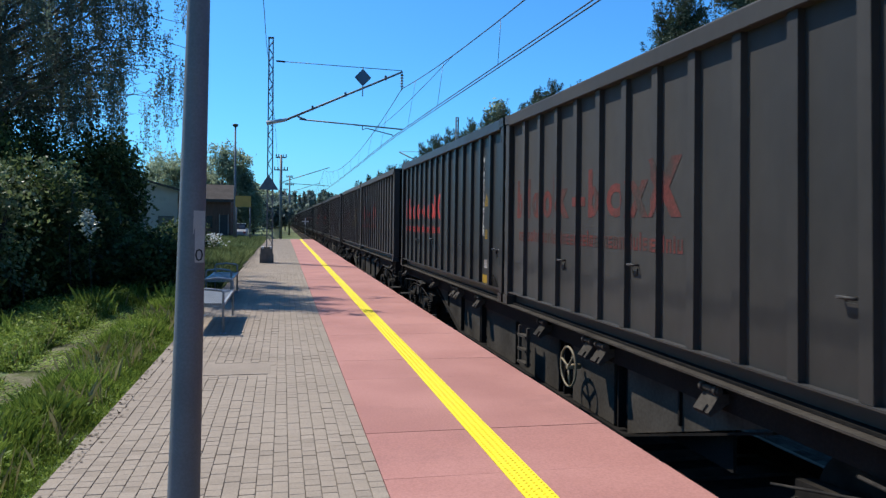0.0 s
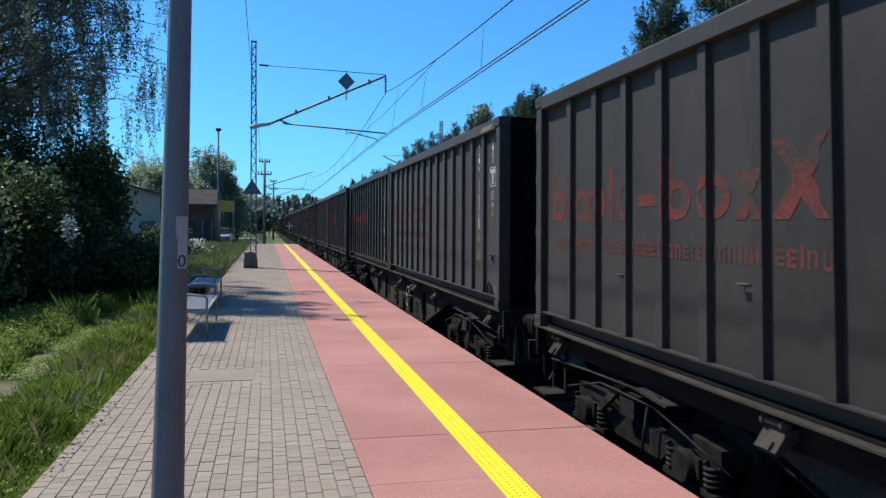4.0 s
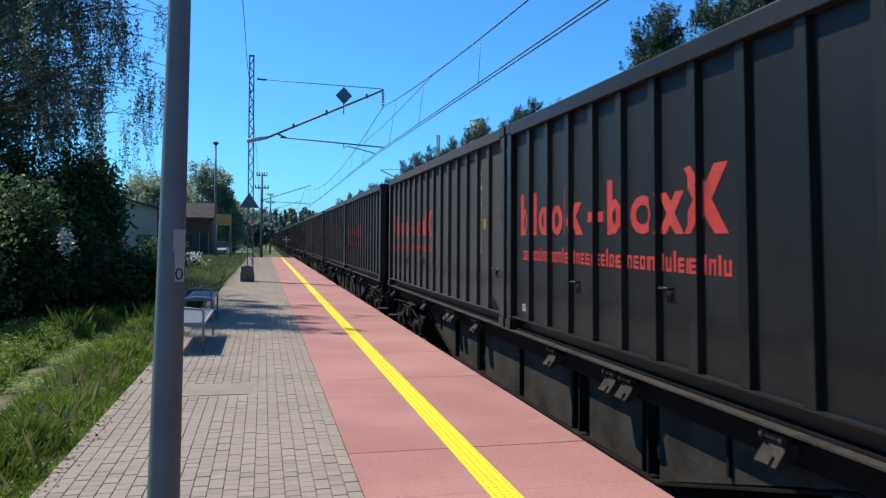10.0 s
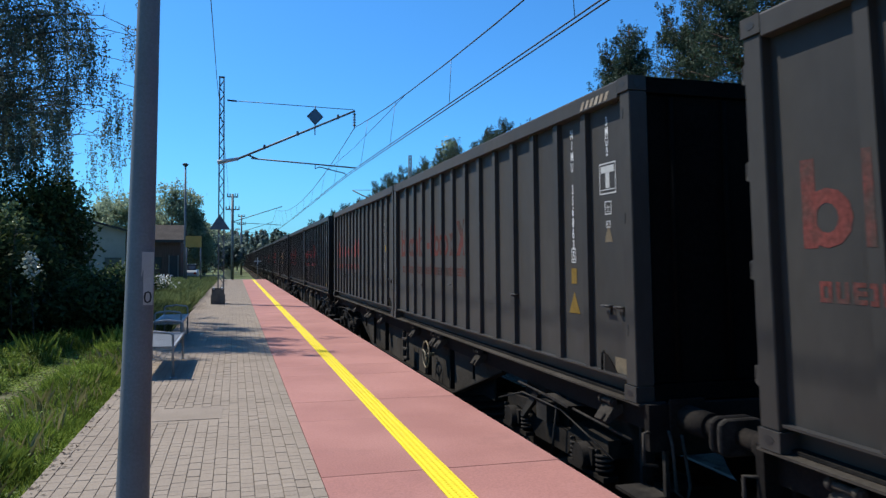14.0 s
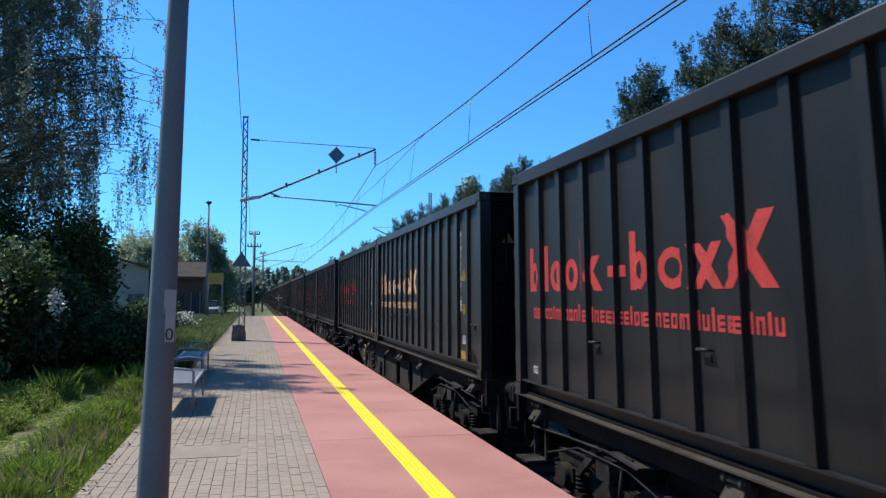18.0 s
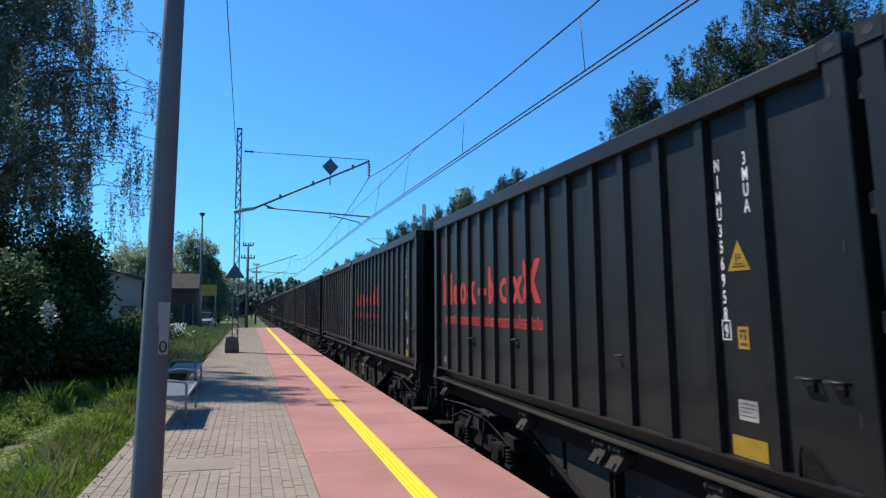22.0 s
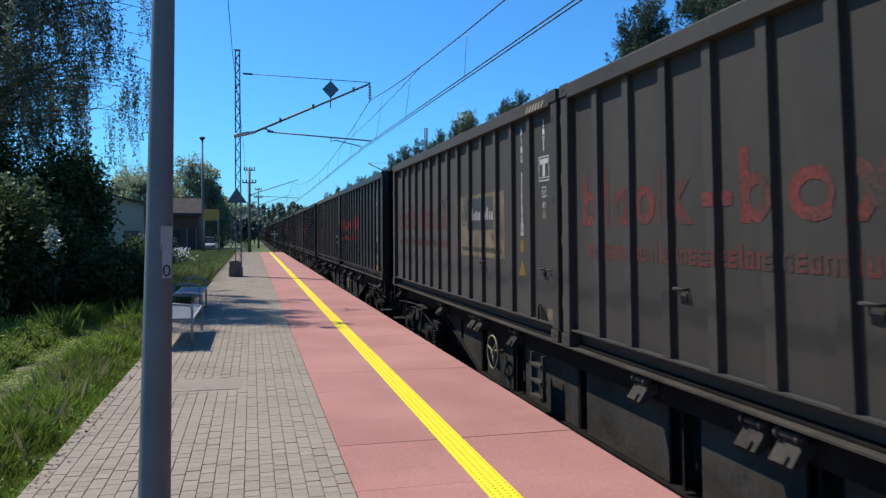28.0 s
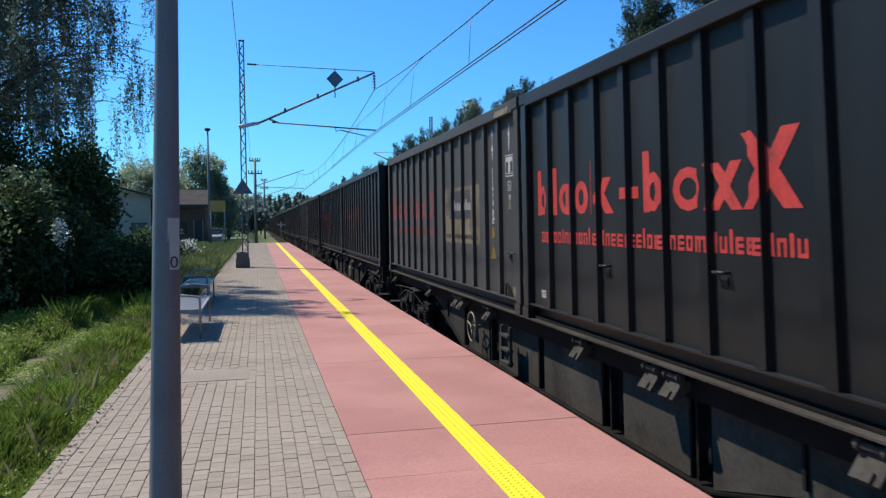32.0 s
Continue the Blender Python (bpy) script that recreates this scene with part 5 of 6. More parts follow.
# ---------------------------------------------------------------- things on and by the platform
def leaf_mesh(name, pos, size, material, flat_up=0.0, long=1.6, hang=0.0):
    """One mesh of many small leaves, each a folded rhombus. pos: n by 3; size: n."""
    rng = np.random.default_rng(len(pos))
    n = len(pos)
    a = rng.normal(size=(n, 3))
    a[:, 2] -= hang * 2.2
    if flat_up > 0.85:
        a[:, 2] *= 0.12
    a /= np.linalg.norm(a, axis=1)[:, None]
    b = rng.normal(size=(n, 3))
    b[:, 2] *= 1 - flat_up
    b -= (b * a).sum(1)[:, None] * a
    b /= np.linalg.norm(b, axis=1)[:, None] + 1e-9
    s = np.asarray(size)[:, None]
    v = np.stack([pos - a * s * long / 2, pos + b * s / 2, pos + a * s * long / 2, pos - b * s / 2], 1).reshape(-1, 3)
    me = bpy.data.meshes.new(name)
    me.vertices.add(4 * n)
    me.vertices.foreach_set("co", v.ravel().astype(np.float32))
    me.loops.add(4 * n)
    me.loops.foreach_set("vertex_index", np.arange(4 * n, dtype=np.int32))
    me.polygons.add(n)
    me.polygons.foreach_set("loop_start", np.arange(0, 4 * n, 4, dtype=np.int32))
    me.update(calc_edges=True)
    me.materials.append(M[material])
    return me


def clumps(rng, centre, radii, count, spread, per):
    """Leaf places in uneven clumps over the outside of an ellipsoid."""
    d = rng.normal(size=(count, 3))
    d /= np.linalg.norm(d, axis=1)[:, None]
    at = d * (0.55 + 0.5 * rng.random((count, 1))) * np.array(radii) + np.array(centre)
    return (at[:, None] + rng.normal(size=(count, per, 3)) * spread).reshape(-1, 3)


def lamp_post():
    p = thing("platform_post", -0.527, 4.3, 0, "grey tapered steel post with a small number plate", "post")
    bm = bmesh.new()
    seg, rings = 28, []
    for z, r in ((0.0, 0.086), (0.05, 0.0855), (1.4, 0.0715), (3.0, 0.056), (6.0, 0.034)):
        rings.append([bm.verts.new((0.0247 * z + r * 1.02 * math.cos(2 * math.pi * (i + 0.5) / seg), r * 1.02 * math.sin(2 * math.pi * (i + 0.5) / seg), z)) for i in range(seg)])
    for a, b in zip(rings, rings[1:]):
        for i in range(seg):
            bm.faces.new((a[i], a[(i + 1) % seg], b[(i + 1) % seg], b[i])).smooth = True
    bm.faces.new(rings[-1])
    part("shaft", bm, "galv", p)
    boxes("base_plate", p, "galv", (-0.16, 0.16, -0.16, 0.16, 0.0, 0.02), bevel=0.004)
    bm = bmesh.new()
    box(bm, -0.03, 0.03, -0.004, 0.0, -0.14, 0.14)
    soften(bm, 0.0015)
    plate = part("number_plate", bm, "plate", p, "pale number plate")
    plate.matrix_basis = pose(0.082, -0.058, 1.575, 0, 1.4, 14)
    ob = part("digit", lettering("0", 0.095, "ink"), None, plate)
    ob.matrix_basis = pose(0.004, -0.0055, -0.055, 90, 0, 0)
    bm = bmesh.new()
    tube(bm, [(0.148, 0, 6.0), (0.148, 0, 6.15), (0.35, 0, 6.3), (0.6, 0, 6.32)], 0.03)
    part("arm", bm, "galv", p)
    boxes("lamp_head", p, "lamp_white", (0.55, 1.05, -0.12, 0.12, 6.27, 6.36), bevel=0.02)
    return p


def bench(x, y, label):
    """A steel platform bench: slatted seat, arm loops, four legs; x: its edge towards the track."""
    b = thing("bench", x, y, 0, label, "bench", "benches on the platform")
    for e in (0.03, 2.13):
        bm = bmesh.new()
        tube(bm, [(0, e, 0.0), (0, e, 0.60), (-0.03, e, 0.63), (-0.24, e, 0.655), (-0.46, e, 0.63), (-0.49, e, 0.60), (-0.49, e, 0.0)], 0.018, 8)
        part("end_frame", bm, "bench_metal", b)
        boxes("foot", b, "bench_metal", (-0.045, 0.045, e - 0.045, e + 0.045, 0, 0.008))
        boxes("foot", b, "bench_metal", (-0.535, -0.445, e - 0.045, e + 0.045, 0, 0.008))
        boxes("seat_bracket", b, "bench_metal", (-0.49, 0.0, e - 0.012, e + 0.012, 0.395, 0.425))
    for k in range(16):
        bm = bmesh.new()
        box(bm, -0.475 + k * 0.0288, -0.475 + k * 0.0288 + 0.018, 0.0, 2.16, 0.428, 0.45)
        soften(bm, 0.003)
        part("slat", bm, "bench_seat", b)
    boxes("front_rail", b, "bench_metal", (-0.012, 0.026, 0.0, 2.16, 0.415, 0.452), bevel=0.006)
    boxes("back_rail", b, "bench_metal", (-0.516, -0.48, 0.0, 2.16, 0.415, 0.452), bevel=0.006)
    return b


def cover_slab():
    c = thing("inspection_cover", label="flat pale concrete inspection cover in the paving", category="cover")
    boxes("collar", c, "cover", (COVER[0] - 0.1, COVER[1] + 0.1, COVER[2] - 0.1, COVER[3] + 0.1, -0.03, -0.0042))
    boxes("lid", c, "cover", (COVER[0], COVER[1], COVER[2], COVER[3], -0.01, 0.002), bevel=0.003)


def lattice_mast(x, y, h, label, arms=True):
    m = thing("catenary_mast", x, y, 0, label, "mast", "catenary masts")
    wide, top = 0.105, 0.078
    for s in (-1, 1):
        bm = bmesh.new()
        prism(bm, [(s * wide - 0.022, 0), (s * wide + 0.022, 0), (s * top + 0.022, h), (s * top - 0.022, h)], "y", -0.11, 0.11)
        part("leg", bm, "mast_paint", m)
    n = int(h / 0.30)
    for d in (-0.09, 0.09):
        for k in range(n):
            z0, z1 = 0.5 + k * (h - 0.6) / n, 0.5 + (k + 1) * (h - 0.6) / n
            s = 1 if k % 2 else -1
            bm = bmesh.new()
            rod(bm, (s * 0.085, d, z0), (-s * 0.085, d, z1), 0.012, 0.012, 5)
            part("lacing_bar", bm, "mast_paint", m)
    boxes("foundation", m, "mast_base", (-0.36, 0.16, -0.30, 0.30, -0.3, 0.36), bevel=0.03)
    boxes("base_shoe", m, "mast_base", (-0.33, 0.13, -0.34, -0.16, 0.0, 0.62), bevel=0.02)
    for s in (-0.25, 0.06):
        bm = bmesh.new()
        rod(bm, (s, -0.345, 0.60), (s, -0.38, 0.60), 0.05, 0.04, 10)
        part("white_cap", bm, "lamp_white", m)
    boxes("cap", m, "mast_paint", (-0.11, 0.11, -0.12, 0.12, h, h + 0.02))
    return m


def cantilever(x, y, tag):
    """The arm that carries the wires over the track, in its mast's place."""
    c = thing("cantilever_arm", x, y, 0, tag, "cantilever arm")
    bm = bmesh.new()
    rod(bm, (-0.15, -0.15, 5.40), (0.62, -0.15, 5.57), 0.085, 0.065, 10)
    part("insulator", bm, "lamp_white", c, "pale rod insulator")
    bm = bmesh.new()
    rod(bm, (0.6, -0.15, 5.565), (5.12, -0.15, 7.66), 0.045, 0.04, 8)
    for u in (0.22, 0.5, 0.85):
        p = (0.6 + 4.52 * u, -0.15, 5.565 + 2.095 * u)
        box(bm, p[0] - 0.04, p[0] + 0.04, -0.22, -0.08, p[2] - 0.05, p[2] + 0.12)
    part("bracket_tube", bm, "mast_paint", c)
    bm = bmesh.new()
    rod(bm, (0.2, -0.15, 7.80), (5.1, -0.15, 7.70), 0.014)
    rod(bm, (0.2, -0.15, 7.80), (0.55, -0.15, 7.79), 0.035)
    part("top_tie", bm, "wire", c)
    bm = bmesh.new()
    rod(bm, (1.0, -0.15, 5.72), (1.35, -0.15, 5.58), 0.035)
    rod(bm, (1.1, -0.15, 5.60), (5.15, -0.15, 5.37), 0.028)
    part("registration_tube", bm, "mast_paint", c)
    bm = bmesh.new()
    tube(bm, [(3.55, -0.15, 5.46), (3.55, -0.15, 5.28), (3.7, -0.15, 5.36), (4.72, -0.15, 5.14), (4.77, -0.15, 5.06)], 0.02)
    part("steady_arm", bm, "wire", c)
    bm = bmesh.new()
    for k in range(5):
        rod(bm, (5.1, -0.15, 7.55 - 0.11 * k), (5.1, -0.15, 7.50 - 0.11 * k), 0.05, 0.065, 8)
    rod(bm, (5.1, -0.15, 7.66), (5.1, -0.15, 6.92), 0.016)
    part("hanging_insulator", bm, "insulator", c)
    return c


def far_arm():
    """The arm of the mast behind the train, reaching back over its track."""
    c = thing("cantilever_arm", 11.6, 50.0, 0, "grey cantilever arm of the mast behind the train", "cantilever arm")
    bm = bmesh.new()
    rod(bm, (-0.6, -0.15, 4.80), (-4.0, -0.15, 6.36), 0.045, 0.04, 8)
    part("bracket_tube", bm, "mast_paint", c)
    bm = bmesh.new()
    rod(bm, (0.05, -0.15, 4.50), (-0.62, -0.15, 4.81), 0.085, 0.065, 10)
    part("insulator", bm, "lamp_white", c, "pale rod insulator")
    bm = bmesh.new()
    rod(bm, (-0.1, -0.15, 6.50), (-3.98, -0.15, 6.38), 0.014)
    part("top_tie", bm, "wire", c)


def diamond_sign(x, y):
    s = thing("diamond_sign", x, y, 0, "diamond-shaped grey-blue sign plate clamped on the cantilever", "sign")
    bm = bmesh.new()
    prism(bm, [(-0.33, 7.345), (0, 7.0), (0.33, 7.345), (0, 7.69)], "y", -0.02, 0.0)
    part("plate", bm, "sign_back", s)
    bm = bmesh.new()
    prism(bm, [(-0.26, 7.345), (0, 7.075), (0.26, 7.345), (0, 7.615)], "y", -0.026, -0.0205)
    part("face", bm, "sign_blue", s)
    bm = bmesh.new()
    rod(bm, (0, 0.03, 6.62), (0, 0.03, 7.78), 0.02)
    part("holder", bm, "mast_paint", s)


def triangle_sign():
    s = thing("triangle_sign", -0.5, 29.6, 0, "upright triangular dark sign plate fixed to the mast", "sign")
    bm = bmesh.new()
    prism(bm, [(-0.43, 2.83), (0.33, 2.83), (-0.05, 3.42)], "y", -0.03, 0.0)
    soften(bm, 0.01)
    part("plate", bm, "sign_back", s)
    boxes("clamp", s, "mast_paint", (-0.2, 0.1, 0.005, 0.14, 2.95, 3.0))


def wire(name, pts, r, label):
    w = thing(name, label=label, category="wire", group="overhead wires")
    bm = bmesh.new()
    tube(bm, pts, r, 5)
    part("strand", bm, "wire", w)
    return w


def overhead():
    mast_y = (-25.1, 29.72, 80.0, 130.0, 185.0, 240.0)
    side, bear = (4.95, 4.27, 4.55, 4.1, 4.5, 4.1), (4.2, 4.60, 4.2, 4.5, 4.2, 4.5)

    def across(y):
        return float(np.interp(y, mast_y, side))

    def hung(y):
        return float(np.interp(y, mast_y, bear))
    for dx in (-0.05, 0.05):
        wire("contact_wire", [(across(y) + dx, y, 5.04 - 0.05 * math.sin(max(0.0, (y + 25.1)) / 55 * math.pi) ** 2) for y in np.linspace(-25, 240, 70)], 0.013, "twin copper contact wire over the track")
    pts = []
    for a, b in zip(mast_y, mast_y[1:]):
        for k in range(16):
            u = k / 16
            y = a + (b - a) * u
            pts.append((hung(y), y, 6.98 - 1.25 * 4 * u * (1 - u)))
    wire("catenary_wire", pts, 0.014, "sagging catenary wire above the contact wires")
    # stitch wire beside the mast, and droppers
    wire("stitch_wire", [(hung(y), y, z) for y, z in ((20.0, 6.26), (24.0, 6.22), (29.72, 6.20), (35.0, 6.22), (39.5, 6.25))], 0.009, "thin stitch wire hung below the catenary")
    for a, b in zip(mast_y[:4], mast_y[1:5]):
        for u in (0.08, 0.19, 0.30, 0.41, 0.52, 0.63, 0.74, 0.85, 0.94):
            y = a + (b - a) * u
            wire("dropper", [(hung(y), y, 6.98 - 1.25 * 4 * u * (1 - u)), (across(y), y, 5.03)], 0.006, "thin dropper wire between catenary and contact wire")
    pts = []
    for a, b in zip(mast_y[:4], mast_y[1:5]):
        for q in range(12):
            u = q / 12
            pts.append((-0.68 + 0.12 * 4 * u * (1 - u), a + (b - a) * u, 8.55 - 1.9 * u * (1 - u)))
    wire("earth_wire", pts, 0.012, "single return wire along the mast heads")


def far_mast(x, y, h, label):
    m = thing("power_pole", x, y, 0, label, "pole", "poles along the line")
    bm = bmesh.new()
    rod(bm, (0, 0, -0.9), (0, 0, h), 0.17, 0.12, 8)
    part("pole", bm, "mast_paint", m)
    for z, w in ((h - 0.3, 0.55), (h - 1.6, 0.7)):
        boxes("crossarm", m, "mast_paint", (-w, w, -0.05, 0.05, z - 0.06, z + 0.06))
        for s in (-1, -0.5, 0.5, 1):
            bm = bmesh.new()
            rod(bm, (s * w * 0.92, 0, z + 0.06), (s * w * 0.92, 0, z + 0.36), 0.06, 0.04, 6)
            part("insulator", bm, "insulator", m)
    bm = bmesh.new()
    rod(bm, (0, -0.15, h - 2.9), (5, -0.15, h - 1.2), 0.05, 0.04, 6)
    rod(bm, (0, -0.15, h - 2.95), (5, -0.15, h - 3.15), 0.03, 0.03, 6)
    part("cantilever", bm, "mast_paint", m)
    return m


def street_lamp(x, y, h):
    s = thing("street_lamp", x, y, -0.1, "tall slim grey street lamp pole", "street lamp")
    bm = bmesh.new()
    rod(bm, (0, 0, 0), (0, 0, h), 0.10, 0.06, 8)
    part("pole", bm, "galv", s)
    bm = bmesh.new()
    rod(bm, (0, 0, h), (0, 0, h + 0.16), 0.09, 0.24, 10)
    rod(bm, (0, 0, h + 0.16), (0, 0, h + 0.24), 0.24, 0.10, 10)
    part("lamp_head", bm, "trim_dark", s)


def board_sign(x, y):
    s = thing("yellow_sign", x, y, -0.1, "yellow board on grey posts beside the platform", "sign")
    boxes("board", s, "sign_yellow", (-1.02, 0.0, -0.03, 0.0, 2.62, 3.36), bevel=0.01)
    bm = bmesh.new()
    rod(bm, (-0.06, 0.05, 0), (-0.06, 0.05, 3.3), 0.045)
    part("post", bm, "galv", s)
    bm = bmesh.new()
    rod(bm, (-0.95, 0.05, 0), (-0.95, 0.05, 3.3), 0.045)
    part("post", bm, "galv", s)


def hut():
    h = thing("station_hut", -4.0, 60, -0.1, "small brown boarded hut with a pale pitched sheet roof", "hut")
    x0, x1, y0, y1, ev = -3.4, 0.05, 0, 4.2, 3.25
    bm = bmesh.new()
    box(bm, x0, x1, y0, y1, 0, ev)
    part("wall", bm, "wall_brown", h)
    bm = bmesh.new()
    prism(bm, [(y0 - 0.35, ev - 0.05), (y0 + 2.1, ev + 1.15), (y1 + 0.35, ev - 0.05), (y1 + 0.35, ev + 0.05), (y0 + 2.1, ev + 1.27), (y0 - 0.35, ev + 0.06)], "x", x0 - 0.3, x1 + 0.25)
    part("roof", bm, "roof", h)
    door = boxes("door", h, "trim_dark", (-0.75, -0.15, y0 - 0.03, y0 - 0.003, 0.05, 2.1))
    boxes("door_frame", door, "wall_cream", (-0.80, -0.75, y0 - 0.05, y0 - 0.003, 0.05, 2.15), (-0.15, -0.10, y0 - 0.05, y0 - 0.003, 0.05, 2.15))
    boxes("window", h, "glass", (-2.2, -1.3, y0 - 0.02, y0 - 0.003, 1.1, 2.0))
    boxes("bargeboard", h, "trim_dark", (x0 - 0.32, x1 + 0.27, y0 - 0.40, y0 - 0.352, ev - 0.16, ev + 0.04))


def house():
    h = thing("house", -10.4, 60, -0.1, "cream rendered single-storey house with a dark low roof", "house")
    x0, x1, y0, y1 = -7.0, 2.55, 0, 9.0
    bm = bmesh.new()
    prism(bm, [(x0, 0), (x1, 0), (x1, 3.85), (-1.2, 4.9), (x0, 3.3)], "y", y0, y1)
    part("wall", bm, "wall_cream", h)
    bm = bmesh.new()
    prism(bm, [(x0 - 0.4, 3.3), (-1.2, 4.93), (x1 + 0.35, 3.83), (x1 + 0.35, 3.98), (-1.2, 5.12), (x0 - 0.4, 3.45)], "y", y0 - 0.45, y1 + 0.4)
    roof = part("roof", bm, "trim_dark", h)
    boxes("chimney", roof, "wall_brown", (-1.5, -1.0, 3.0, 3.5, 4.8, 5.6))
    for x in (-4.6, 1.2):
        win = boxes("window", h, "trim_dark", (x - 0.05, x + 1.05, y0 - 0.04, y0 - 0.003, 0.9, 1.95))
        boxes("pane", win, "glass", (x, x + 1.0, y0 - 0.05, y0 - 0.041, 0.95, 1.9))


def car(x, y):
    c = thing("parked_car", x, y, -0.1, "small white car parked beyond the platform end", "car")
    bm = bmesh.new()
    prism(bm, [(-2.0, 0.30), (-2.05, 0.75), (-1.9, 0.92), (-0.9, 0.98), (-0.75, 1.0), (1.1, 0.98), (1.95, 0.80), (2.0, 0.32)], "x", -0.82, 0.82)
    soften(bm, 0.05, 2)
    part("body", bm, "lamp_white", c)
    bm = bmesh.new()
    prism(bm, [(-1.85, 0.94), (-1.45, 1.38), (0.1, 1.42), (0.95, 1.0)], "x", -0.70, 0.70)
    soften(bm, 0.05, 2)
    part("cabin", bm, "glass", c, "dark glazed cabin")
    boxes("roof", c, "lamp_white", (-0.66, 0.66, -1.45, 0.1, 1.415, 1.45), bevel=0.02)
    for sx in (-0.72, 0.72):
        for yy in (-1.25, 1.3):
            bm = bmesh.new()
            rod(bm, (sx - 0.1, yy, 0.30), (sx + 0.1, yy, 0.30), 0.30, 0.30, 16)
            part("wheel", bm, "ink", c)
    for sx in (-0.65, 0.65):
        boxes("tail_light", c, "red", (sx - 0.1, sx + 0.1, -2.07, -2.03, 0.62, 0.78))


def cross_sign(x, y):
    s = thing("cross_marker", x, y, -0.1, "small white cross marker on a thin post", "marker")
    boxes("cross_bar", s, "lamp_white", (-0.35, 0.35, -0.02, 0.0, 1.62, 1.72))
    boxes("upright_bar", s, "lamp_white", (-0.05, 0.05, -0.024, 0.004, 1.35, 2.0))
    bm = bmesh.new()
    rod(bm, (0, 0.03, -0.8), (0, 0.03, 1.9), 0.03)
    part("post", bm, "galv", s)


# ---------------------------------------------------------------- plants
def birch(x, y, h, limbs, strands, per, seed, label, reach=3.6, low=3.2, lean=1.0, size=0.062):
    t = thing("birch_tree", x, y, -0.1, label, "tree", "trees by the platform")
    rng = np.random.default_rng(seed)
    bm = bmesh.new()
    pts = [Vector((0.12 * math.sin(k * 0.9), 0.1 * math.sin(k * 1.3), h * k / 9)) for k in range(10)]
    for k, (a, b) in enumerate(zip(pts, pts[1:])):
        rod(bm, a, b, 0.15 * (1 - k / 10) + 0.015, 0.15 * (1 - (k + 1) / 10) + 0.015, 9)
    part("trunk", bm, "bark", t)
    tips = []
    for k in range(limbs):
        bm = bmesh.new()
        u0 = k / limbs
        z0 = low * 0.75 + (h * 0.88 - low * 0.75) * u0
        a = rng.uniform(-math.pi, math.pi) if k % 4 == 3 else rng.uniform(-0.62, 0.85)
        r = reach * (0.62 + 0.42 * rng.random()) * (1.0 - 0.5 * max(0.0, u0 - 0.45) / 0.55)
        rise = r * rng.uniform(0.32, 0.58)
        prev = Vector((0, 0, z0))
        for q in range(1, 9):
            u = q / 8
            p = Vector((math.cos(a) * r * u, math.sin(a) * r * u, z0 + rise * math.sin(u * 1.9) + 0.08 * rng.normal()))
            rod(bm, prev, p, 0.048 * (1 - (q - 1) / 9), 0.048 * (1 - q / 9), 5)
            if q > 1:
                for _ in range(3):
                    d = Vector(rng.normal(size=3))
                    e = p + Vector((d.x * 0.22, d.y * 0.22, abs(d.z) * 0.12))
                    rod(bm, p, e, 0.012, 0.005, 3)
                    tips += [e, p.lerp(e, 0.5), prev.lerp(p, rng.random())]
            prev = p
        part("limb", bm, "bark", t)
    bm, leaves = bmesh.new(), []
    for k in range(strands):
        if k % 5 == 0:
            bunch = tips[rng.integers(len(tips))]
            hang_by = rng.uniform(0.45, 2.1)
        p = bunch + Vector(rng.normal(size=3) * 0.10)
        drop = hang_by * rng.uniform(0.7, 1.1) * (1.15 if p.z < h * 0.7 else 0.8)
        if p.z - drop < low - 0.4 + 0.5 * rng.random():
            drop = max(0.3, p.z - low)
        sway = rng.normal(size=2) * 0.10
        prev = p
        for q in range(1, 5):
            u = q / 4
            e = p + Vector((sway[0] * u, sway[1] * u, -drop * u))
            rod(bm, prev, e, 0.003, 0.0025, 3)
            prev = e
        for q in range(int(per * (0.5 + drop / 2))):
            u = rng.random()
            leaves.append((p.x + sway[0] * u + rng.normal() * 0.042, p.y + sway[1] * u + rng.normal() * 0.042, p.z - drop * u))
    tagged(part("twig_curtain", bm, "bark", t, "thin hanging twigs"), kind="stuff")
    leaves = np.array(leaves)
    ob = part("crown", leaf_mesh("crown", leaves, size * (0.7 + 0.6 * rng.random(len(leaves))), "leaf_birch", long=1.3, hang=0.5), None, t, "small hanging birch leaves")
    tagged(ob, kind="stuff")
    return t


def bush(x, y, z, rx, ry, rz, count, seed, label, material="leaf_bush", size=0.066, per=44):
    b = thing("bush", x, y, -0.1, label, "bush", "bushes beside the platform")
    rng = np.random.default_rng(seed)
    thick = 1.0 if rx > 0.35 else 0.3
    for k in range(9 if rx > 0.35 else 1):
        bm = bmesh.new()
        a = rng.uniform(0, 2 * math.pi)
        e = Vector((math.cos(a) * rx * 0.6, math.sin(a) * ry * 0.6, z + rz * rng.uniform(0.1, 0.8)))
        rod(bm, (math.cos(a) * 0.12, math.sin(a) * 0.12, 0), e * 0.5 + Vector((0, 0, 0.2)), 0.022 * thick, 0.016 * thick, 5)
        rod(bm, e * 0.5 + Vector((0, 0, 0.2)), e, 0.016 * thick, 0.008 * thick, 5)
        part("stem", bm, "trim_dark", b)
    pos = clumps(rng, (0, 0, z), (rx, ry, rz), count, 0.17 if rx > 0.35 else 0.055, per)
    pos = pos[pos[:, 2] > 0.02]
    tagged(part("crown", leaf_mesh("crown", pos, size * (0.6 + 0.8 * rng.random(len(pos))), material, 0.4), None, b), kind="stuff")
    return b


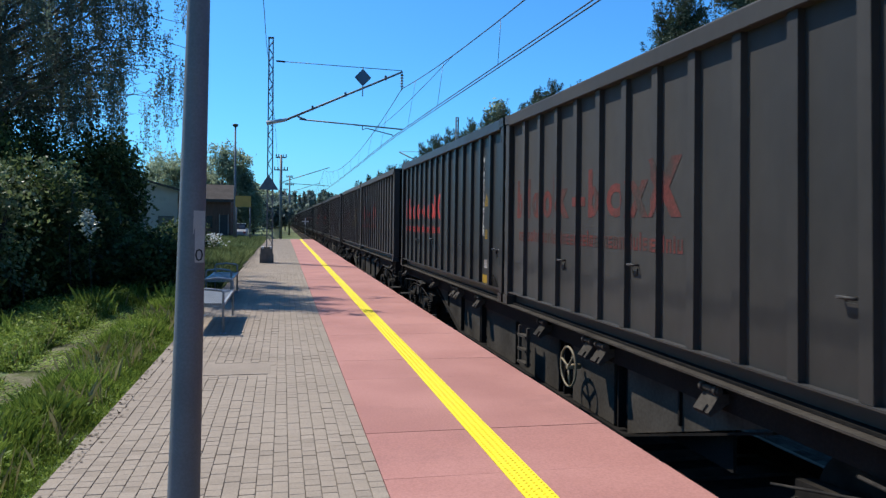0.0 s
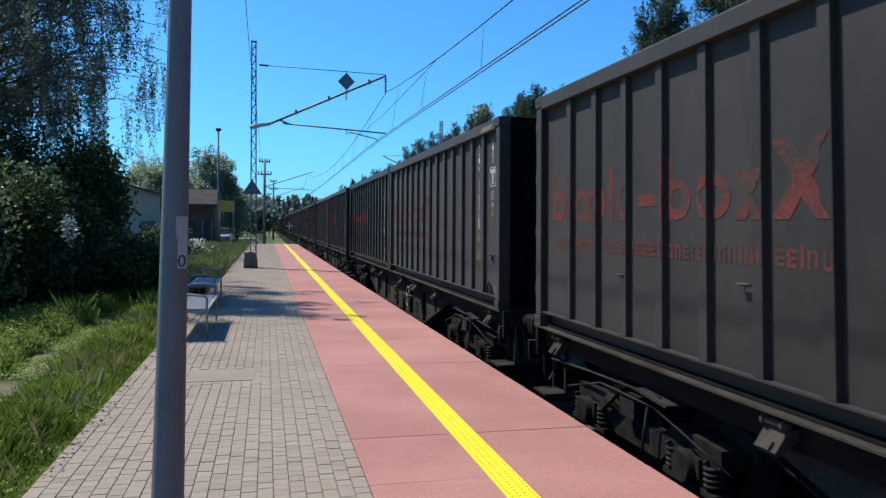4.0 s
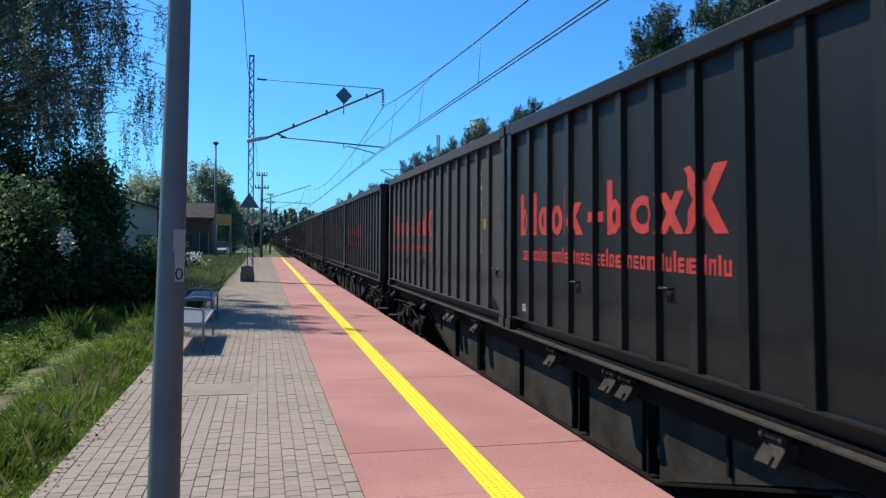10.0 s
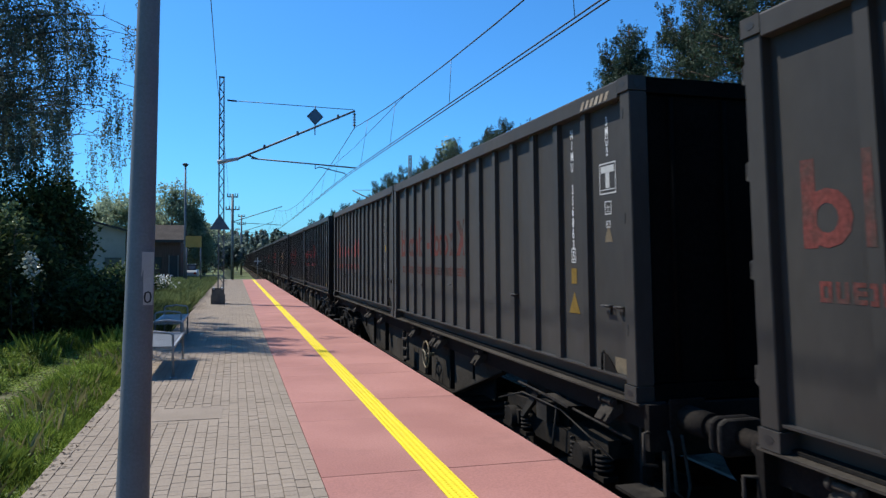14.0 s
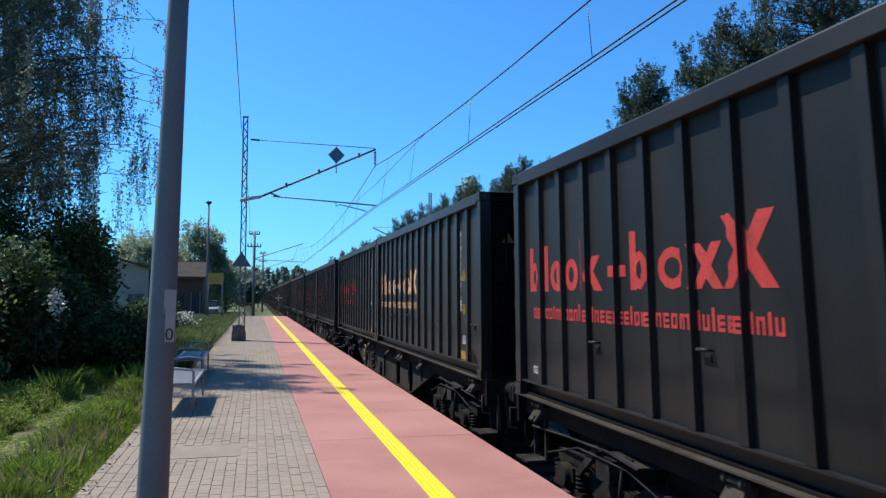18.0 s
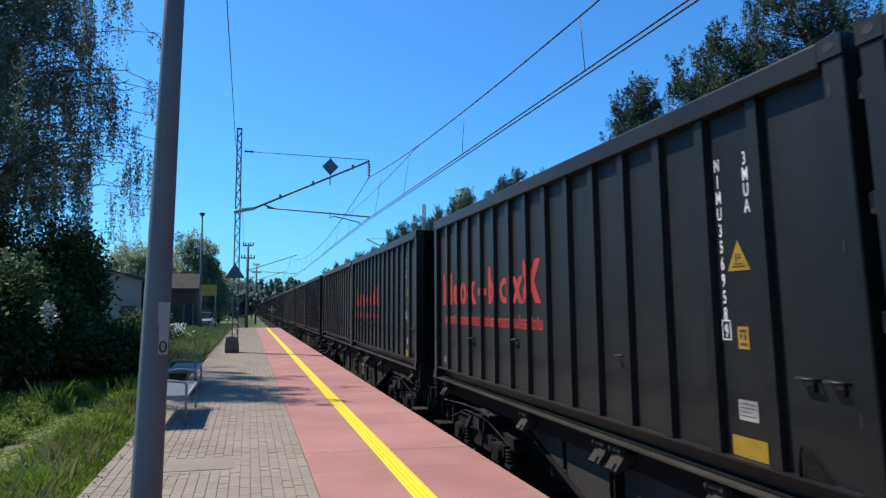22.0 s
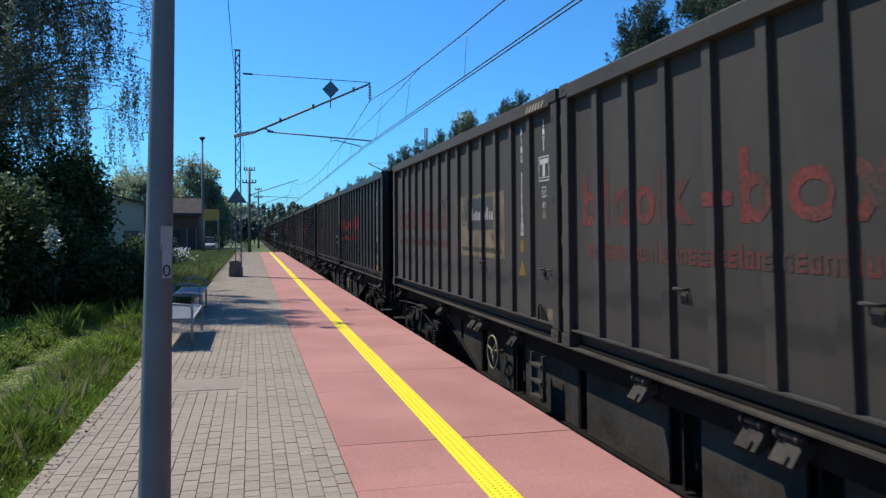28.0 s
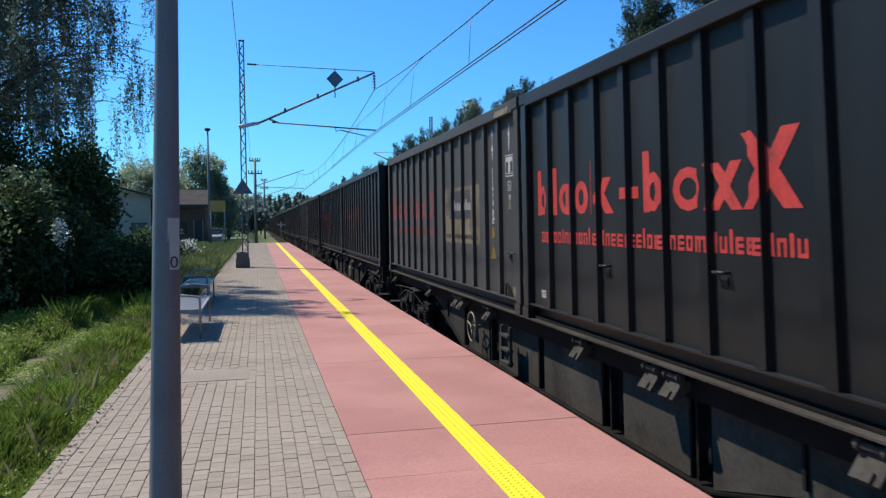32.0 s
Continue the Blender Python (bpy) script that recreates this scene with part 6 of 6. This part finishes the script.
def pine(x, y, h, crown, wide, seed, label, needles=54):
    t = thing("pine_tree", x, y, -0.65, label, "tree", "pines behind the track")
    rng = np.random.default_rng(seed)
    bm = bmesh.new()
    rod(bm, (0, 0, 0), (0.1, 0, h * 0.6), 0.20, 0.13, 8)
    rod(bm, (0.1, 0, h * 0.6), (0, 0.05, h), 0.13, 0.02, 8)
    part("trunk", bm, "pine_bark", t)
    bm, pos = bmesh.new(), []

    def shoot(c, d, long, n):
        """One upturned tuft: dense at its foot, thin at its tip."""
        u = rng.uniform(0, 1, n) ** 1.3
        side = rng.normal(size=(n, 3)) * (0.10 * (1 - u) + 0.02)[:, None]
        pos.append(np.array(c) + np.array(d) * (u * long)[:, None] + side)

    # a main leader and a lower one beside it, each with whorls of limbs
    a0 = rng.uniform(-0.7, 0.7)
    leaders = ((0.0, 0.0, h, 1.0), (-0.7 * wide * math.cos(a0), 0.7 * wide * math.sin(a0), h - rng.uniform(0.5, 1.1), 0.6))
    for lx, ly, top, size in leaders:
        rod(bm, (0, 0, top - crown * size), (lx, ly, top), 0.06, 0.015, 5)
        for f in (0.0, 0.4):
            shoot((lx, ly, top - 0.5 - f), (0, 0, 1), 0.8, needles)
        levels = int(15 * size)
        for k in range(levels):
            u = (k + 0.5) / levels
            z = top - crown * size * (1 - u) + rng.normal() * 0.08
            base = Vector((lx * u, ly * u, z))
            r = wide * size * (0.06 + 1.4 * (1 - u))
            for q in range(8 if u < 0.7 else 4):
                a = rng.uniform(0, 2 * math.pi)
                l = r * rng.uniform(0.4, 1.05) + 0.08
                out = Vector((math.cos(a), math.sin(a), 0.0))
                e = base + out * l + Vector((0, 0, l * rng.uniform(0.05, 0.4)))
                rod(bm, base, e, 0.03, 0.012, 4)
                for f in (0.3, 0.6, 0.82, 1.0) if l > 0.5 else (0.9,):
                    d = (out * rng.uniform(0.1, 0.6) + Vector((rng.normal() * 0.15, rng.normal() * 0.15, 1.0))).normalized()
                    shoot(base.lerp(e, f), d, rng.uniform(0.34, 0.62), int(needles * rng.uniform(0.6, 1.2)))
    tagged(part("branchwork", bm, "pine_bark", t), kind="stuff")
    pos = np.concatenate(pos)
    tagged(part("crown", leaf_mesh("crown", pos, np.full(len(pos), 0.036), "needle", long=4.0), None, t), kind="stuff")
    return t


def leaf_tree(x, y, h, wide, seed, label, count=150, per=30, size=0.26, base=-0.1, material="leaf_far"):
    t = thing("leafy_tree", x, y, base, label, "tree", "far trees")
    rng = np.random.default_rng(seed)
    bm = bmesh.new()
    rod(bm, (0, 0, 0), (0, 0, h * 0.75), 0.22, 0.06, 7)
    for k in range(9):
        a, z = rng.uniform(0, 2 * math.pi), h * rng.uniform(0.25, 0.7)
        rod(bm, (0, 0, z), (math.cos(a) * wide * 0.7, math.sin(a) * wide * 0.7, z + h * 0.15), 0.07, 0.02, 5)
    part("trunk", bm, "bark", t)
    pos = [clumps(rng, (0, 0, h * 0.45), (wide, wide, h * 0.36), count, 0.42, per)]
    for k in range(5):
        pos.append(clumps(rng, (rng.normal() * wide * 0.4, rng.normal() * wide * 0.4, h * rng.uniform(0.55, 0.86)), (wide * 0.5, wide * 0.5, h * 0.13), count // 6, 0.30, per))
    pos = np.concatenate(pos)
    pos = pos[pos[:, 2] > 0.1]
    tagged(part("crown", leaf_mesh("crown", pos, size * (0.6 + 0.8 * rng.random(len(pos))), material), None, t), kind="stuff")
    return t


def woods():
    rng = np.random.default_rng(77)
    pos = []
    for k in range(620):
        x, y = rng.uniform(-90, 130), rng.uniform(270, 340)
        h = rng.uniform(9.5, 13.0) + (y - 270) * 0.02 + 1.2 * noise.noise((x * 0.05, 0, 0))
        n = 70
        u = rng.random((n, 1)) ** 0.8
        a = rng.random((n, 1)) * 2 * math.pi
        r = (2.4 * (1 - u) + 0.25) * rng.random((n, 1)) ** 0.4
        pos.append(np.concatenate([x + r * np.cos(a), y + r * np.sin(a), u * h - 0.5], 1))
    pos = np.concatenate(pos)
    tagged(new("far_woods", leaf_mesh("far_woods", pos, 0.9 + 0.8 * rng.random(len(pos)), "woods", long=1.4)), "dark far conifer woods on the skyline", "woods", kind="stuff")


def blades(name, pos, height, width, material, label, lean=0.35):
    """Grass: one bent blade of two triangles at each place."""
    rng = np.random.default_rng(len(pos) + 1)
    n = len(pos)
    a = rng.random(n) * 2 * math.pi
    side = np.stack([np.cos(a), np.sin(a), 0 * a], 1) * (width * (0.6 + 0.8 * rng.random(n)))[:, None]
    bend = rng.normal(size=(n, 3)) * lean * height[:, None]
    bend[:, 2] = 0
    up = np.stack([0 * a, 0 * a, height], 1)
    v = np.stack([pos - side / 2, pos + side / 2, pos + up * 0.6 + bend * 0.35 + side * 0.35, pos + up + bend], 1).reshape(-1, 3)
    me = bpy.data.meshes.new(name)
    me.vertices.add(4 * n)
    me.vertices.foreach_set("co", v.ravel().astype(np.float32))
    me.loops.add(6 * n)
    idx = (np.array([0, 1, 2, 0, 2, 3], dtype=np.int32)[None] + 4 * np.arange(n, dtype=np.int32)[:, None]).ravel()
    me.loops.foreach_set("vertex_index", idx)
    me.polygons.add(2 * n)
    me.polygons.foreach_set("loop_start", np.arange(0, 6 * n, 3, dtype=np.int32))
    me.update(calc_edges=True)
    me.materials.append(M[material])
    return tagged(new(name, me), label, "grass", kind="stuff")


def path_x(y):
    return np.interp(y, (3.0, 6.0, 9.0, 11.5, 13.5, 15.5, 17.5, 19.5), (-2.35, -2.45, -2.62, -2.7, -2.65, -2.7, -2.9, -3.2))


def grass():
    rng = np.random.default_rng(5)

    def scatter(n, x0, x1, y0, y1, clear=0.22, patchy=-0.25):
        x, y = rng.uniform(x0, x1, n), rng.uniform(y0, y1, n)
        keep = np.array([noise.noise((a * 1.1, b * 1.1, 2.0)) > patchy for a, b in zip(x, y)])
        if clear:
            keep &= ~((np.abs(x - path_x(y)) < clear * (0.7 + 0.6 * rng.random(n))) & (y < 15.5) & (y > -4))
        return np.stack([x[keep], y[keep], np.full(keep.sum(), -0.11)], 1)

    def tall(p, least, most):
        swell = np.array([0.65 + 0.9 * max(0.0, noise.noise((a * 1.7, b * 1.7, 6.0)) + 0.3) for a, b in p[:, :2]])
        near_edge = np.clip((-1.40 - p[:, 0]) / 0.45, 0.3, 1.0)
        return rng.uniform(least, most, len(p)) * swell * near_edge
    p = np.concatenate([scatter(135000, -2.35, -1.42, 3.2, 20, patchy=-0.7), scatter(9000, -2.35, -1.42, -6, 3.2)])
    p = p[(p[:, 0] < -1.52) | (rng.random(len(p)) < 0.4)]
    blades("grass", p, tall(p, 0.06, 0.24), 0.0075, "grass", "uneven bright green grass strip beside the paving", 0.28)
    p = np.concatenate([scatter(60000, -3.9, -2.35, 4.5, 18), scatter(9000, -5.5, -2.35, -6, 4.5)])
    blades("grass", p, tall(p, 0.04, 0.13), 0.008, "grass", "rough bright green grass beyond the soil path", 0.28)
    p = scatter(6000, -3.75, -2.75, 8.0, 16.5, 0.25, 0.0)
    p = np.concatenate([p, scatter(5000, -3.6, -1.7, 14.8, 18.0, 0, -0.1)])
    blades("tall_grass", p, tall(p, 0.14, 0.42), 0.008, "grass", "tall green grass at the foot of the bushes", 0.2)
    # broad-leaved weeds among the blades, each stalk with several leaves
    q = np.concatenate([scatter(2600, -2.35, -1.5, 3.2, 18), scatter(2400, -3.8, -2.35, 4.5, 17.5), scatter(4200, -4.0, -2.8, 7.5, 17.0, 0.35)])
    q = q[np.array([noise.noise((a * 2.3, b * 2.3, 9.0)) > -0.12 for a, b in q[:, :2]])]
    high = tall(q, 0.10, 0.30)
    q = np.repeat(q, 9, 0)
    q[:, :2] += rng.normal(size=(len(q), 2)) * 0.035
    q[:, 2] += np.repeat(high, 9) * rng.uniform(0.25, 1.0, len(q))
    tagged(new("weeds", leaf_mesh("weeds", q, rng.uniform(0.009, 0.022, len(q)), "leaf_weed", 0.75, long=2.3)), "broad-leaved weeds among the grass", "weeds", kind="stuff")
    q = scatter(4400, -4.2, -2.9, 8.5, 17.0, 0.30, -0.1)
    high = rng.uniform(0.12, 0.42, len(q))
    q = np.repeat(q, 16, 0)
    q[:, :2] += rng.normal(size=(len(q), 2)) * 0.05
    q[:, 2] += np.repeat(high, 16) * rng.uniform(0.15, 1.0, len(q))
    tagged(new("tall_weeds", leaf_mesh("tall_weeds", q, rng.uniform(0.010, 0.028, len(q)), "leaf_weed", 0.6, long=2.4)), "leafy yellow-green weeds at the foot of the bushes", "weeds", kind="stuff")
    # low creeping leaves over the soil path
    q = scatter(27000, -3.2, -1.95, 4.0, 16, 0, -0.25)
    q[:, 2] = -0.035 + rng.uniform(0, 0.04, len(q))
    tagged(new("creeping_weeds", leaf_mesh("creeping_weeds", q, rng.uniform(0.012, 0.03, len(q)), "leaf_weed", 0.9, long=1.6)), "small creeping weeds scattered over the soil path", "weeds", kind="stuff")
    p = scatter(2600, -3.4, -1.6, 3.5, 16, 0.3)
    blades("dry_grass", p, rng.uniform(0.12, 0.36, len(p)), 0.005, "grass_dry", "straw-coloured dry grass stalks", 0.22)
    p = scatter(110000, -6.0, -1.45, 18.0, 62, 0)
    blades("grass", p, rng.uniform(0.15, 0.6, len(p)), 0.012, "grass_far", "green grass verge farther along the platform")
    # fallen leaves and dirt along the paving's edge
    q = np.stack([-1.44 + np.abs(rng.normal(size=700)) * 0.07, rng.uniform(3.0, 20, 700), np.full(700, 0.006)], 1)
    q = q[np.array([noise.noise((0.0, b * 1.5, 4.0)) > -0.1 for b in q[:, 1]])]
    tagged(new("fallen_leaves", leaf_mesh("fallen_leaves", q, rng.uniform(0.008, 0.028, len(q)), "debris", 0.95, long=1.7)), "brown fallen leaves and dirt along the paving edge", "leaves", kind="stuff")


lamp_post()
bench(-0.84, 11.27, "grey steel bench with slatted seat and arm loops")
bench(-1.02, 15.75, "grey steel bench standing farther along the platform")
cover_slab()
lattice_mast(-0.5, 29.87, 8.70, "slim grey lattice mast on a dark foundation")
cantilever(-0.5, 29.87, "grey cantilever arm with insulators over the track")
diamond_sign(3.04, 29.72)
triangle_sign()
overhead()
lattice_mast(11.6, 50.0, 8.85, "grey lattice mast standing behind the train")
far_arm()
far_mast(-0.22, 80, 8.5, "grey line pole with cross-arms and insulators")
far_mast(1.1, 130, 9.3, "distant grey line pole with cross-arms")
far_mast(0.6, 185, 9.3, "distant grey line pole with cross-arms")
street_lamp(-3.33, 55, 8.3)
board_sign(-2.1, 52)
hut()
house()
car(-3.75, 66)
cross_sign(2.2, 76)

birch(-8.2, 20.6, 12.8, 72, 2700, 44, 11, "weeping birch with long hanging leafy twigs", 5.9, 3.7, size=0.044)
birch(-9.3, 26.0, 11.0, 34, 480, 46, 12, "slender lighter birch behind the bushes", 5.2, 5.0, size=0.046)
bush(-5.95, 20.6, 1.9, 1.9, 1.6, 2.25, 460, 21, "large dark green bush, dense and shaded")
bush(-7.6, 19.4, 2.1, 1.9, 1.7, 2.4, 420, 22, "large dark green bush, dense and shaded")
bush(-4.55, 20.9, 2.0, 0.95, 1.0, 2.0, 420, 37, "tall dark green bush hiding part of the house")
bush(-5.8, 23.0, 1.5, 1.4, 1.6, 1.6, 330, 23, "dark green bush in shade beside the platform")
bush(-5.05, 15.8, 1.25, 1.3, 1.4, 1.4, 620, 28, "dark green leafy bush at the path")
bush(-5.75, 12.0, 0.7, 1.4, 1.5, 0.9, 560, 29, "dark green leafy bush at the path")
bush(-4.65, 18.4, 1.25, 1.0, 1.2, 1.35, 300, 30, "dark green bush near the platform edge")
bush(-4.0, 26.0, 0.6, 0.9, 2.2, 0.75, 220, 24, "low dark green bush on the verge")
bush(-4.75, 13.6, 1.65, 0.6, 0.5, 0.8, 60, 25, "bush whose lighter green stands for sunlit leaves", "leaf_bush_light", 0.055, 34)
bush(-2.85, 17.4, 0.7, 0.7, 1.0, 0.7, 190, 31, "low dark green bush beside the paving")
bush(-4.9, 13.4, 2.0, 0.5, 0.5, 0.4, 34, 35, "yellow-green bush top, its sunlight put into the leaf colour", "leaf_bush_light", 0.05, 40)
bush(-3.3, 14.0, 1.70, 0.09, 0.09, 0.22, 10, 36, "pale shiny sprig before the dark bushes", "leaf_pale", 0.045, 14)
# small added clumps in the lighter leaf paint sunlit flecks on the bushes
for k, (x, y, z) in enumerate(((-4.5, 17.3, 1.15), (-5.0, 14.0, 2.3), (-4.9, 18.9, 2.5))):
    bush(x, y, z, 0.42, 0.35, 0.5, 26, 80 + k, "pale green sprigs of a bush, coloured as catching the light", "leaf_bush_light", 0.05, 30)
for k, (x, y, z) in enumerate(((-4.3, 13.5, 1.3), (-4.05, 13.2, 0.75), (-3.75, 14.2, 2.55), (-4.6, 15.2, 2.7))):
    bush(x, y, z, 0.30, 0.28, 0.28, 9, 140 + k, "small leaves at the edge of the bushes, coloured as sunlit", "leaf_bush_light", 0.045, 14)
bush(-9.5, 22.0, 2.2, 2.2, 2.2, 2.6, 300, 26, "tall dark green bush, dense and shaded")
bush(-4.3, 34.0, 0.7, 1.2, 2.5, 0.9, 160, 27, "low green bush on the far verge")
for k, (x, y, s) in enumerate(((-3.5, 35.0, 0.45), (-3.1, 36.0, 0.4))):
    b = thing("flower_clump", x, y, -0.1, "clump of white flowers in the grass", "flowers", "flower clumps")
    rngf = np.random.default_rng(90 + k)
    pos = rngf.normal(size=(160, 3)) * np.array((0.22, 0.22, 0.16)) + np.array((0, 0, 0.75))
    tagged(part("petals", leaf_mesh("petals", pos, np.full(160, 0.09), "petal"), None, b), kind="stuff")
    pos = rngf.normal(size=(260, 3)) * np.array((0.22, 0.22, 0.2)) + np.array((0, 0, 0.4))
    tagged(part("leaves", leaf_mesh("leaves", pos, np.full(260, 0.10), "leaf_bush_light"), None, b), kind="stuff")
PINES = [(17.2, 30.2, 12.8, 4.0, 1.6), (18.0, 26.0, 13.5, 6.0, 2.0), (17.6, 22.6, 13.4, 6.5, 2.0), (19.2, 21.2, 15.2, 7.5, 3.0), (22.0, 17.0, 15.0, 7.0, 2.4),
         (18.0, 44.5, 11.0, 4.0, 1.3), (18.2, 49.5, 12.1, 4.2, 1.6), (18.6, 53.5, 12.0, 4.4, 1.8), (18.0, 60.5, 12.3, 4.8, 2.1), (18.4, 67.0, 12.0, 5.0, 2.2), (18.3, 73.0, 12.4, 5.0, 2.2),
         (18.0, 81.0, 12.4, 5.2, 2.4), (18.0, 90.0, 12.7, 5.6, 2.4), (18.4, 100.0, 11.6, 5.4, 2.4), (18.0, 112.0, 11.4, 5.0, 2.8), (18.0, 128.0, 11.8, 5.5, 2.9), (18.5, 146.0, 11.6, 5.5, 3.2), (18.5, 168.0, 12.0, 6.0, 3.5)]
for k, (x, y, h, crown, wide) in enumerate(PINES):
    pine(x, y, h, crown, wide, 40 + k, "dark green pine with a bushy crown")
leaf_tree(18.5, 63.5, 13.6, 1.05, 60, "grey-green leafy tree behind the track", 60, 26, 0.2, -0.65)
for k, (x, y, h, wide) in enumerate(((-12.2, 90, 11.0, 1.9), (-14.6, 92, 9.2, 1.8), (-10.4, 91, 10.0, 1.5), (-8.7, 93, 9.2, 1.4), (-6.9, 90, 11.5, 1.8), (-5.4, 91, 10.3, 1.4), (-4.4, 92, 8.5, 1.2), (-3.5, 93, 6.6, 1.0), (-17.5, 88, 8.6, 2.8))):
    leaf_tree(x, y, h, wide, 61 + k, "slender tree behind the hut, leaves paled for haze", 66, 40, 0.16)
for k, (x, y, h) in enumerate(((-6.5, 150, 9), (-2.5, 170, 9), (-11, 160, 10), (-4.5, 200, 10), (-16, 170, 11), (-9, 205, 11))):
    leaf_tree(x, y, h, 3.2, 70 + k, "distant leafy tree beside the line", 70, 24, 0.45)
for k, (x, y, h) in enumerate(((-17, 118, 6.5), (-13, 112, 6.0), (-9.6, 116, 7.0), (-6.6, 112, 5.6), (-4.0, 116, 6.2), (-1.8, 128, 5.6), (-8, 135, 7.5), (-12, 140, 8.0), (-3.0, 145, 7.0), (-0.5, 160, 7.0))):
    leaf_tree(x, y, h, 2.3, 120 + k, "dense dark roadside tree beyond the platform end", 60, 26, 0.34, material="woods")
woods()
grass()

# ---------------------------------------------------------------- pieces of the platform
platform_pieces(PLATFORM)


# ---------------------------------------------------------------- what moves
def motions():
    times = [k * 1.0 for k in range(33)]
    for ob, x, y, z in TRAIN:
        walk(ob, [(t, pose(x, y - gone(t), z)) for t in times])
    # the wheels roll without slipping; all wheelsets of one place share their keys
    shared = {}
    for ws in WHEELSETS:
        place = tuple(round(v, 3) for v in ws.location)
        if place not in shared:
            rows = [(k / 15, pose(*place, math.degrees(gone(k / 15) / 0.46))) for k in range(481)]
            walk(ws, rows)
            shared[place] = ws
        else:
            ws.rotation_mode = "QUATERNION"
            ws.animation_data_create()
            ws.animation_data.action = shared[place].animation_data.action
            ws.animation_data.action_slot = shared[place].animation_data.action_slot


motions()
